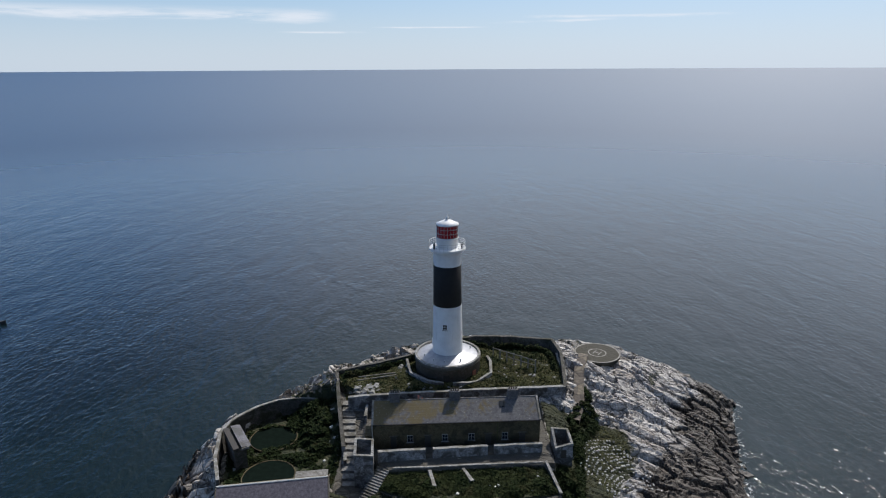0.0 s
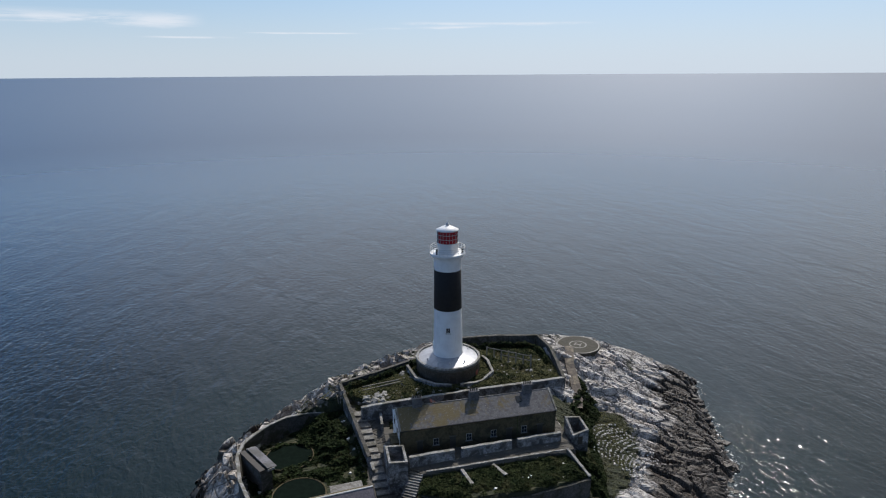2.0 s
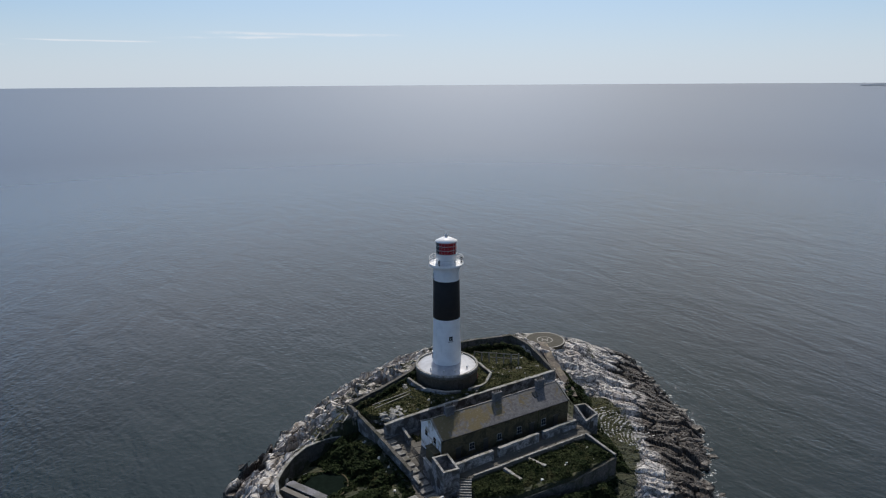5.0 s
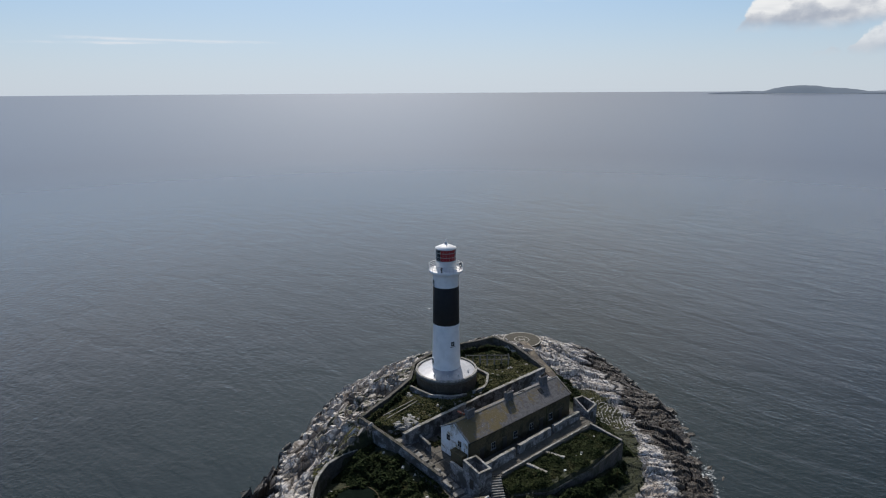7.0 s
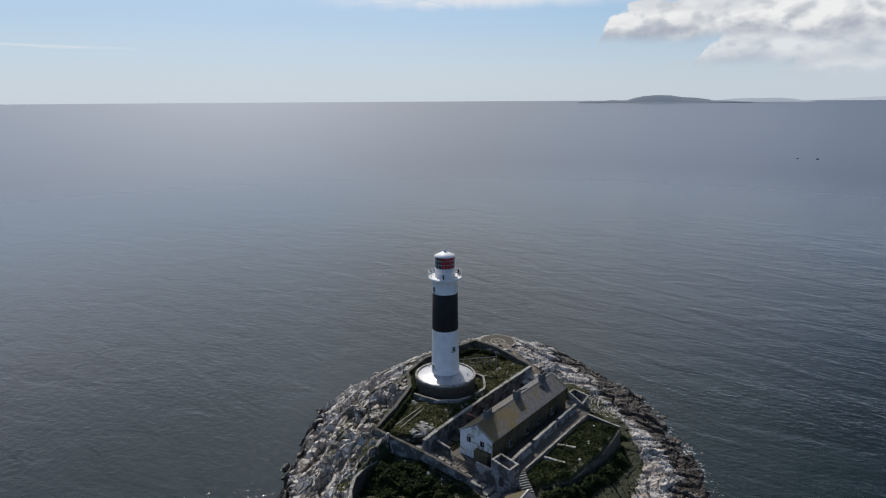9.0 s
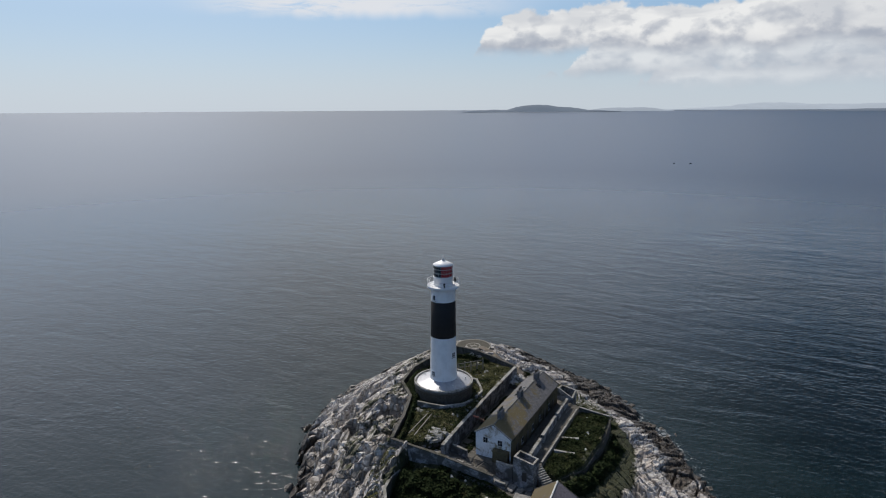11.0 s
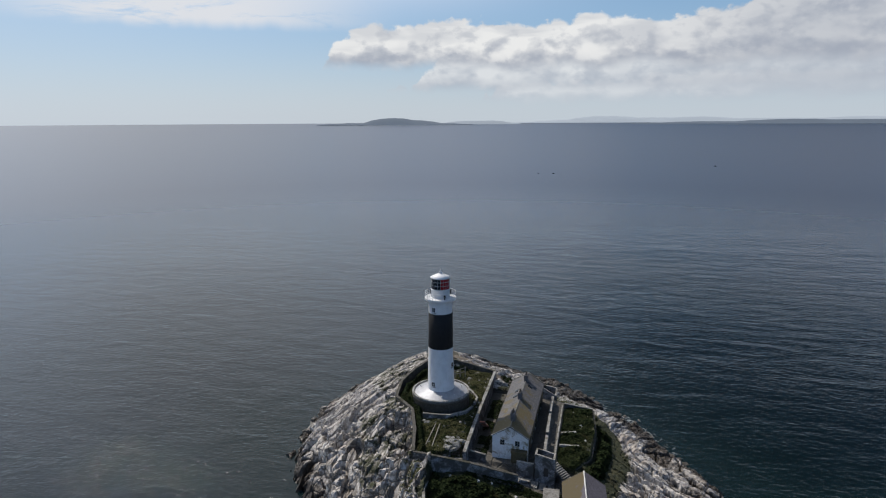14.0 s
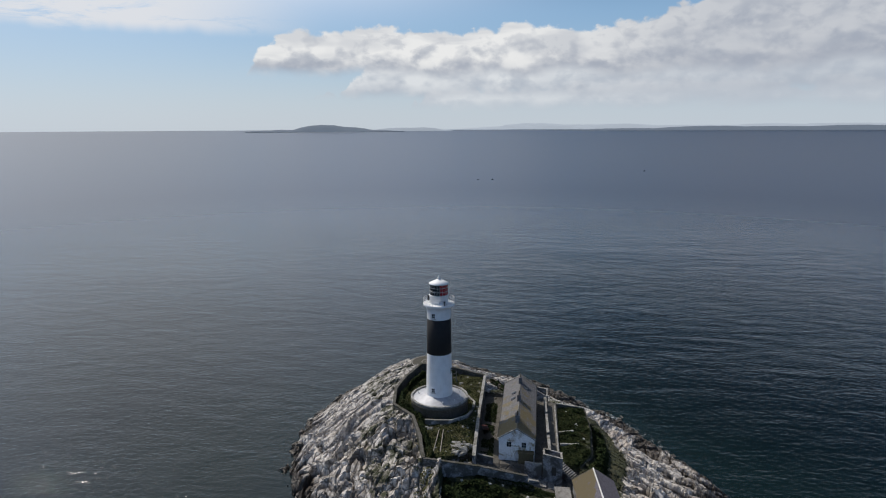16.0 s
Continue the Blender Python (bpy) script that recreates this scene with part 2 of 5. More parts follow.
M["step"] = masonry("step_stone", (0.15, 0.148, 0.145), (0.27, 0.267, 0.26), 0.25, 0.9, (0.1, 0.097, 0.085), 0.6)
M["path"] = masonry("path_concrete", (0.10, 0.086, 0.075), (0.145, 0.128, 0.112), 0.1, 0.5, (0.23, 0.2, 0.15), 0.45)
M["iron"] = painted("railing_paint", (0.6, 0.61, 0.62), (0.45, 0.45, 0.45), 0.45)
M["red_brick"] = painted("red_brick", (0.32, 0.11, 0.075), (0.24, 0.09, 0.06), 0.85, 4.0)
M["boat"] = painted("dark_boat", (0.02, 0.022, 0.027), (0.035, 0.035, 0.04), 0.5)
M["mark"] = painted("pad_marking", (0.26, 0.25, 0.23), (0.15, 0.145, 0.13), 0.7, 2.0)

n = material("slate")
u = n.split(n.p)
rows = n.math("FRACT", n.math("MULTIPLY", u[2], 4.2))
g = n.noise(n.p, 1.8, 6.0, 0.7)
c = n.mix(n.ramp(g, 0.3, 0.7), (0.07, 0.07, 0.078), (0.145, 0.145, 0.152))
c = n.mix(n.ramp(rows, 0.0, 0.2, 0.35, 0.0), c, (0.05, 0.05, 0.05))
lich = n.noise(n.p, 0.33, 7.0, 0.72, 0.5)
west = n.ramp(u[0], 8.0, -16.0, -0.10, 0.10)
c = n.mix(n.math("MULTIPLY", n.ramp(n.math("ADD", lich, west), 0.44, 0.57), 0.85), c, (0.125, 0.098, 0.042))
c = n.mix(n.ramp(n.noise(n.p, 5.0, 4.0, 0.7), 0.62, 0.7), c, (0.36, 0.36, 0.34))
M["slate"] = finish(n, c, 0.78, n.bump(n.math("ADD", rows, g), 0.5, 0.03), spec=0.3)

n = material("shed_slate")
g = n.noise(n.p, 2.6, 6.0, 0.75)
tile = n.cells(n.mapping(n.p, (2.4, 2.4, 3.0)), 1.0, "F1", "Color")
c = n.mix(n.ramp(g, 0.3, 0.7), (0.065, 0.061, 0.075), (0.15, 0.14, 0.165))
c = n.mix(n.ramp(n.noise(n.p, 1.1, 7.0, 0.8), 0.55, 0.66), c, (0.09, 0.085, 0.10))
yy = n.math("ADD", n.split(n.p)[1], 0.0)
c = n.mix(n.ramp(n.math("ADD", n.noise(n.p, 0.5, 5.0), n.ramp(yy, -34.6, -33.6, -0.25, 0.22)), 0.5, 0.62), c, (0.10, 0.083, 0.05))
M["shed_slate"] = finish(n, c, 0.85, n.bump(g, 0.5, 0.04), spec=0.2)

# panes
for key, colour, rough in (("pane_red", (0.33, 0.012, 0.012), 0.12), ("pane_dark", (0.012, 0.013, 0.016), 0.1), ("pane", (0.02, 0.024, 0.03), 0.08)):
    n = material(key)
    M[key] = finish(n, colour, rough)

# foliage and grass
for key, a, b, d in (("leaf", (0.008, 0.014, 0.005), (0.022, 0.034, 0.011), (0.042, 0.040, 0.017)), ("leaf_green", (0.013, 0.019, 0.007), (0.033, 0.043, 0.015), (0.045, 0.045, 0.02)), ("leaf_dry", (0.05, 0.055, 0.022), (0.10, 0.098, 0.045), (0.15, 0.135, 0.075))):
    n = material(key)
    isl = n.n.new("ShaderNodeNewGeometry").outputs["Random Per Island"]
    c = n.mix(isl, a, b)
    c = n.mix(n.ramp(n.noise(n.p, 0.35, 4.0), 0.55, 0.7, 0.0, 0.7), c, d)
    M[key] = finish(n, c, 0.8, spec=0.08)

# rock, with grass where the soil lies
n = material("island_rock")
x, y, z = n.split(n.p)
soil = n.n.new("ShaderNodeAttribute")
soil.attribute_name = "soil"
soil = soil.outputs["Fac"]
earth = n.n.new("ShaderNodeAttribute")
earth.attribute_name = "earth"
earth = earth.outputs["Fac"]
big = n.noise(n.p, 0.13, 5.0, 0.6)
fine = n.noise(n.p, 1.5, 8.0, 0.72)
str_e = n.mapping(n.p, (1, 1, 1), (0, 0, 18))
band = n.noise(n.mapping(str_e, (0.34, 1.15, 1.0)), 1.0, 7.0, 0.68, 0.5)
patch = n.noise(n.mapping(str_e, (0.22, 0.6, 0.6)), 1.0, 6.0, 0.65, 0.4)
flank = n.ramp(x, -14.0, 16.0)
iso = n.noise(n.mapping(n.p, (0.45, 0.45, 0.6)), 1.0, 8.0, 0.7, 0.3)
crack_w = n.cells(n.mapping(n.p, (0.34, 0.5, 0.5), (0, 0, -12)), 0.9, "DISTANCE_TO_EDGE")


def either(west_v, east_v):
    return n.math("ADD", n.math("MULTIPLY", east_v, flank), n.math("MULTIPLY", west_v, n.math("SUBTRACT", 1.0, flank)))


band = either(n.math("MULTIPLY", iso, 0.94), band)
patch = either(iso, patch)
c = n.mix(n.ramp(n.math("ADD", n.math("MULTIPLY", fine, 0.35), n.math("MULTIPLY", patch, 0.65)), 0.36, 0.56), (0.24, 0.22, 0.20), (0.62, 0.585, 0.545))
c = n.mix(n.ramp(band, 0.50, 0.64, 0.0, 0.55), c, (0.11, 0.10, 0.09))
c = n.mix(1.0, c, n.mix(flank, 1.0, (0.87, 0.88, 0.90)), "MULTIPLY")
c = n.mix(n.ramp(big, 0.56, 0.70, 0.0, 0.55), c, (0.27, 0.215, 0.17))
c = n.mix(n.math("MULTIPLY", n.ramp(n.noise(n.p, 0.24, 7.0, 0.72, 0.5), 0.44, 0.60, 0.0, 0.8), n.math("SUBTRACT", 1.0, flank)), c, (0.115, 0.095, 0.072))
bent = n.n.new("ShaderNodeVectorMath")
bent.operation = "ADD"
n.put(bent, 0, n.mapping(str_e, (0.26, 0.72, 0.5)))
n.put(bent, 1, n.xyz(n.math("MULTIPLY", fine, 0.5), n.math("MULTIPLY", iso, 1.1)))
crack = n.cells(bent.outputs[0], 1.0, "DISTANCE_TO_EDGE")
crack = either(crack_w, crack)
c = n.mix(n.ramp(crack, 0.0, 0.06, 0.75, 0.0), c, (0.05, 0.045, 0.04))
c = n.mix(n.ramp(n.noise(n.p, 0.6, 6.0, 0.75), 0.68, 0.74, 0.0, 0.8), c, (0.36, 0.33, 0.10))
tide = n.math("ADD", n.math("SUBTRACT", n.math("SUBTRACT", z, n.ramp(x, 5.0, -25.0, 0.0, 1.6)), n.ramp(x, 14.0, 38.0, 0.0, 3.7)), n.math("MULTIPLY", n.math("SUBTRACT", n.noise(n.p, 0.25, 6.0, 0.7), 0.5), 5.0))
c = n.mix(n.ramp(tide, 3.2, 1.8), c, n.mix(n.ramp(fine, 0.3, 0.7), (0.018, 0.016, 0.014), (0.065, 0.048, 0.034)))
g1 = n.mix(n.ramp(n.noise(n.p, 0.9, 7.0, 0.75), 0.35, 0.65), (0.010, 0.016, 0.005), (0.036, 0.04, 0.014))
g1 = n.mix(n.ramp(n.noise(n.p, 0.22, 5.0, 0.7), 0.52, 0.7, 0.0, 0.7), g1, (0.055, 0.05, 0.022))
g1 = n.mix(n.ramp(earth, 0.3, 0.7), g1, n.mix(fine, (0.045, 0.042, 0.036), (0.12, 0.113, 0.10)))
c = n.mix(n.ramp(n.math("ADD", soil, n.math("MULTIPLY", n.math("SUBTRACT", n.noise(n.p, 0.5, 7.0, 0.7), 0.5), 0.9)), 0.42, 0.58), c, g1)
rel = n.math("ADD", n.math("MULTIPLY", fine, 0.6), n.math("ADD", n.math("MULTIPLY", band, -0.7), n.ramp(crack, 0.0, 0.1, 0.0, 0.6)))
M["rock"] = finish(n, c, n.ramp(tide, 1.5, 3.5, 0.45, 0.88), n.bump(rel, 0.8, 0.35))

# sea
n = material("sea_water")
foam = n.n.new("ShaderNodeAttribute")
foam.attribute_name = "surf"
foam = foam.outputs["Fac"]
near = n.n.new("ShaderNodeAttribute")
near.attribute_name = "shallow"
near = near.outputs["Fac"]
flat = n.mapping(n.p, (1, 1, 0.0))
chop = n.noise(n.mapping(flat, (1.0, 0.62, 1.0), (0, 0, 62)), 0.72, 3.0, 0.55, 0.5)
wave = n.noise(n.mapping(flat, (1.0, 0.45, 1.0), (0, 0, 50)), 0.12, 2.0, 0.5, 0.6)
swell = n.noise(n.mapping(flat, (1.0, 0.35, 1.0), (0, 0, 35)), 0.02, 3.0, 0.5, 0.4)
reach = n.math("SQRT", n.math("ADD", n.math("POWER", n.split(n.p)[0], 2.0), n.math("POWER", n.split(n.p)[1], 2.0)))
cat = n.noise(n.mapping(flat, (1.0, 0.5, 1.0), (0, 0, -20)), 0.0045, 4.0, 0.5, 1.2)
calm = n.ramp(reach, 90.0, 760.0, 1.0, 0.0)
nor = n.bump(swell, calm, 0.6)
nor = n.bump(wave, calm, 0.46, nor)
nor = n.bump(chop, n.math("MULTIPLY", calm, n.ramp(cat, 0.35, 0.65, 0.5, 1.0)), 0.31, nor)
nor = n.bump(n.noise(n.mapping(flat, (1.0, 0.7, 1.0), (0, 0, 75)), 2.1, 2.0, 0.6, 0.4), n.math("MULTIPLY", calm, 0.8), 0.05, nor)
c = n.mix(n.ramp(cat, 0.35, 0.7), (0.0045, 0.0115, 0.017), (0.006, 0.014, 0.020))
# farther water is bluer and paler: haze put into the base colour
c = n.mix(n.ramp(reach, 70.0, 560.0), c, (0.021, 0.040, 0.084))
c = n.mix(n.math("MULTIPLY", near, 0.8), c, (0.005, 0.0135, 0.015))
lace = n.noise(n.p, 0.9, 8.0, 0.75, 0.8)
white_water = n.ramp(n.math("ADD", lace, n.math("MULTIPLY", foam, 0.36)), 0.86, 1.02)
c = n.mix(white_water, c, (0.62, 0.64, 0.65))
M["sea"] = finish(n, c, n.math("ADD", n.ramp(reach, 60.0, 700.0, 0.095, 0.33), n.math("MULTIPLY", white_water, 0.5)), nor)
# gloss rises with distance too, imitating bright haze over far water
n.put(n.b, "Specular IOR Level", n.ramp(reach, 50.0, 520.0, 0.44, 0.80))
n.b.inputs["Specular Tint"].default_value = (0.95, 0.965, 1.0, 1.0)
n.b.inputs["IOR"].default_value = 1.34

# far land: haze put into bluish colours, which glow on their own
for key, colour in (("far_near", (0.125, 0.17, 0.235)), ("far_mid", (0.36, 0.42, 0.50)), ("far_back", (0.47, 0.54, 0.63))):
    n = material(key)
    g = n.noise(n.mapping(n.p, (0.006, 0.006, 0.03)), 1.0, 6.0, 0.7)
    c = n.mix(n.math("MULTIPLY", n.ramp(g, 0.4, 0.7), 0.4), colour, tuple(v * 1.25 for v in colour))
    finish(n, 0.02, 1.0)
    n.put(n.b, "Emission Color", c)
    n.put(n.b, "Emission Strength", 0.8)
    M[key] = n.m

# ---------------- mesh helpers ----------------


def mesh_object(name, verts, faces, mat, parent=None, label="", smooth=False):
    me = bpy.data.meshes.new(name)
    me.from_pydata([tuple(v) for v in verts], [], [tuple(f) for f in faces])
    me.materials.append(mat)
    if smooth:
        me.polygons.foreach_set("use_smooth", [True] * len(me.polygons))
    me.update()
    ob = new(name, me)
    if parent:
        ob.parent = parent
    return tagged(ob, label)


def part(name, bm, mat, parent=None, label="", smooth=False):
    """One bmesh as one mesh object under a thing or a part."""
    bmesh.ops.recalc_face_normals(bm, faces=bm.faces)
    me = bpy.data.meshes.new(name)
    bm.to_mesh(me)
    bm.free()
    me.materials.append(mat)
    if smooth:
        me.polygons.foreach_set("use_smooth", [True] * len(me.polygons))
    ob = new(name, me)
    if parent:
        ob.parent = parent
    return tagged(ob, label)


def thing(name, m, label, category, group="", kind=""):
    ob = new(name)
    ob.matrix_basis = m
    ob.empty_display_size = 0.5
    return tagged(ob, label, category, group, kind)


def box(bm, x0, x1, y0, y1, z0, z1, bevel=0.0, m=None):
    size = Matrix.Diagonal((x1 - x0, y1 - y0, z1 - z0, 1))
    place = Matrix.Translation(((x0 + x1) / 2, (y0 + y1) / 2, (z0 + z1) / 2))
    made = bmesh.ops.create_cube(bm, size=1, matrix=(m or Matrix()) @ place @ size)
    if bevel:
        edges = {e for v in made["verts"] for e in v.link_edges}
        bmesh.ops.bevel(bm, geom=list(edges), offset=bevel, segments=1, affect="EDGES")
    return bm


def lathe(bm, profile, steps=48, cap=False, a0=0.0, a1=2 * math.pi):
    """Turn a profile of (radius, height) round z."""
    closed = abs(a1 - a0 - 2 * math.pi) < 1e-6
    count = steps if closed else steps + 1
    rings = []
    for r, z in profile:
        rings.append([bm.verts.new((r * math.cos(a0 + (a1 - a0) * i / steps), r * math.sin(a0 + (a1 - a0) * i / steps), z)) for i in range(count)])
    for a, b in zip(rings, rings[1:]):
        for i in range(steps):
            j = (i + 1) % count
            bm.faces.new((a[i], a[j], b[j], b[i]))
    if cap:
        bm.faces.new(rings[-1])
        bm.faces.new(rings[0][::-1])
    return bm


def bar(bm, a, b, r, sides=6):
    a, b = Vector(a), Vector(b)
    turn = (b - a).to_track_quat("Z", "Y").to_matrix().to_4x4()
    bmesh.ops.create_cone(bm, cap_ends=True, segments=sides, radius1=r, radius2=r, depth=(b - a).length, matrix=Matrix.Translation((a + b) / 2) @ turn)
    return bm


# ---------------- noise on arrays ----------------
TABLE = np.random.RandomState(7).rand(256, 256)
TABLE2 = np.random.RandomState(8).rand(256, 256)


def value_noise(x, y):
    xi, yi = np.floor(x).astype(int), np.floor(y).astype(int)
    fx, fy = x - xi, y - yi
    fx, fy = fx * fx * (3 - 2 * fx), fy * fy * (3 - 2 * fy)
    a, b = TABLE[xi & 255, yi & 255], TABLE[(xi + 1) & 255, yi & 255]
    c, d = TABLE[xi & 255, (yi + 1) & 255], TABLE[(xi + 1) & 255, (yi + 1) & 255]
    return (a * (1 - fx) + b * fx) * (1 - fy) + (c * (1 - fx) + d * fx) * fy


def fbm(x, y, octaves=4, gain=0.5):
    total, amp, norm = 0.0, 1.0, 0.0
    for k in range(octaves):
        total = total + amp * value_noise(x * 2 ** k + 17.3 * k, y * 2 ** k + 5.1 * k)
        norm += amp
        amp *= gain
    return total / norm


def worley(x, y):
    """Distances to the two nearest jittered points, and the random value and the offset of the nearest cell."""
    xi, yi = np.floor(x).astype(int), np.floor(y).astype(int)
    f1, f2, tag = np.full(x.shape, 9.0), np.full(x.shape, 9.0), np.zeros(x.shape)
    nx, ny = np.zeros(x.shape), np.zeros(x.shape)
    for i in (-1, 0, 1):
        for j in (-1, 0, 1):
            px, py = xi + i + TABLE[(xi + i) & 255, (yi + j) & 255], yi + j + TABLE2[(xi + i) & 255, (yi + j) & 255]
            d = np.hypot(px - x, py - y)
            t = TABLE2[(yi + j) & 255, (xi + i) & 255]
            closer = d < f1
            f2 = np.where(closer, f1, np.minimum(f2, d))
            tag = np.where(closer, t, tag)
            nx, ny = np.where(closer, x - px, nx), np.where(closer, y - py, ny)
            f1 = np.where(closer, d, f1)
    return f1, f2, tag, nx, ny


def smooth(x, lo, hi):
    t = np.clip((x - lo) / (hi - lo), 0, 1)
    return t * t * (3 - 2 * t)


def inside(px, py, poly):
    """Signed distance to a polygon, positive inside."""
    px, py = np.asarray(px, float), np.asarray(py, float)
    d, odd = np.full(px.shape, 1e9), np.zeros(px.shape, bool)
    for (ax, ay), (bx, by) in zip(poly, poly[1:] + poly[:1]):
        ex, ey = bx - ax, by - ay
        t = np.clip(((px - ax) * ex + (py - ay) * ey) / (ex * ex + ey * ey), 0, 1)
        d = np.minimum(d, np.hypot(px - ax - t * ex, py - ay - t * ey))
        hit = ((ay > py) != (by > py)) & (px < (bx - ax) * (py - ay) / ((by - ay) or 1e-9) + ax)
        odd ^= hit
    return np.where(odd, d, -d)


# ---------------- the island's ground ----------------
SHORE = [(66, 11), (61.5, 3), (59, -7), (56.3, -13), (54, -22), (47, -29.5), (40, -36.5), (34.5, -44), (26, -50.5), (15, -57), (6, -63), (-4, -67),
         (-16, -67), (-30, -62), (-42, -50), (-49, -35), (-52, -20), (-51, -5), (-48, 4), (-43, 9), (-37, 14.5), (-27.5, 21.5), (-17, 30), (-8, 35),
         (4.5, 39.5), (17, 41), (30, 39), (42, 33), (54, 26), (63, 19)]
# levels of the open rock and slopes: x, y, height
LEVELS = [(-26, 4, 11.5), (-14, 9, 12.5), (-4, 15, 12.5), (8, 17, 13.5), (20, 17, 13.5), (33, 10, 12.9), (27, -4, 12.4), (24, -11, 11.0), (22, -20, 9.8),
          (27, -24, 6.8), (20, -37, 5.0), (8, -39, 5.2), (-5, -42, 5.4), (-14, -38, 7.2), (0, -52, 2.6), (-30, -36, 8.3), (-42, -30, 5.5), (-46, -15, 4.5),
          (-42, -8, 7.0), (-32, -2, 9.5), (-27, 12, 5.6), (-8, 24, 6.2), (12, 29, 6.5), (32, 27, 7.0), (46, 20, 7.2), (45, 3, 7.6), (38, -12, 6.6), (47, -15, 3.6), (56, 10, 4.6)]
GARDEN_T = [(-22.2, -1.2), (-18.7, -10.6), (22.3, -7.7), (22.9, -1), (22.7, 9.6), (13.5, 11.6), (6, 12), (0, 10.7), (-6, 4.6), (-16.0, 1.2)]
TERRACE = [(-15.3, -10.2), (17.0, -8.1), (17.2, -25.2), (-15.3, -26.2)]
GARDEN_F = [(-10.3, -27.6), (16.2, -26.3), (16.9, -33.0), (6.5, -34.4), (-5, -34.2), (-11.5, -31.5)]
PATHWAY = [(-12.4, -25.9), (17.2, -24.4), (17.2, -26.3), (-10.3, -27.6)]
COURT = [(-18.8, -23.5), (-15.3, -24.0), (-12.4, -26.0), (-10.3, -27.0), (-11.6, -31.4), (-14.0, -33.0), (-18.8, -31)]
LANE = [(-21.4, -4.5), (-15.3, -9.5), (-15.3, -29.0), (-18.6, -29.0)]
YARD = [(-36.5, -29.5), (-39.5, -16), (-36.0, -10.2), (-31.5, -6.6), (-24.5, -5.0), (-21.4, -5.0), (-18.5, -21.5), (-19.4, -31)]


def plates(px, py):
    """Thin-plate surface through the levels and the shore."""
    pts = [(x, y, z) for x, y, z in LEVELS]
    n = len(SHORE)
    for i, (x, y) in enumerate(SHORE):
        x2, y2 = SHORE[(i + 1) % n]
        pts += [(x, y, 0.0), ((x + x2) / 2, (y + y2) / 2, 0.0), (x * 1.22, y * 1.22, -5.0)]
    p = np.array(pts, float)
    r = np.hypot(p[:, None, 0] - p[None, :, 0], p[:, None, 1] - p[None, :, 1])
    k = np.where(r > 0, r * r * np.log(r + 1e-12), 0) + np.eye(len(p)) * 8.0
    q = np.c_[np.ones(len(p)), p[:, :2]]
    a = np.block([[k, q], [q.T, np.zeros((3, 3))]])
    s = np.linalg.solve(a, np.r_[p[:, 2], 0, 0, 0])
    out = s[-3] + s[-2] * px + s[-1] * py
    for (x, y, _), wgt in zip(pts, s):
        r2 = (px - x) ** 2 + (py - y) ** 2 + 1e-12
        out = out + wgt * 0.5 * r2 * np.log(r2)
    return out


def lane_level(y):
    return 13.2 + (np.clip(y, -28.0, -7.0) + 7.0) * (4.6 / 21.0)


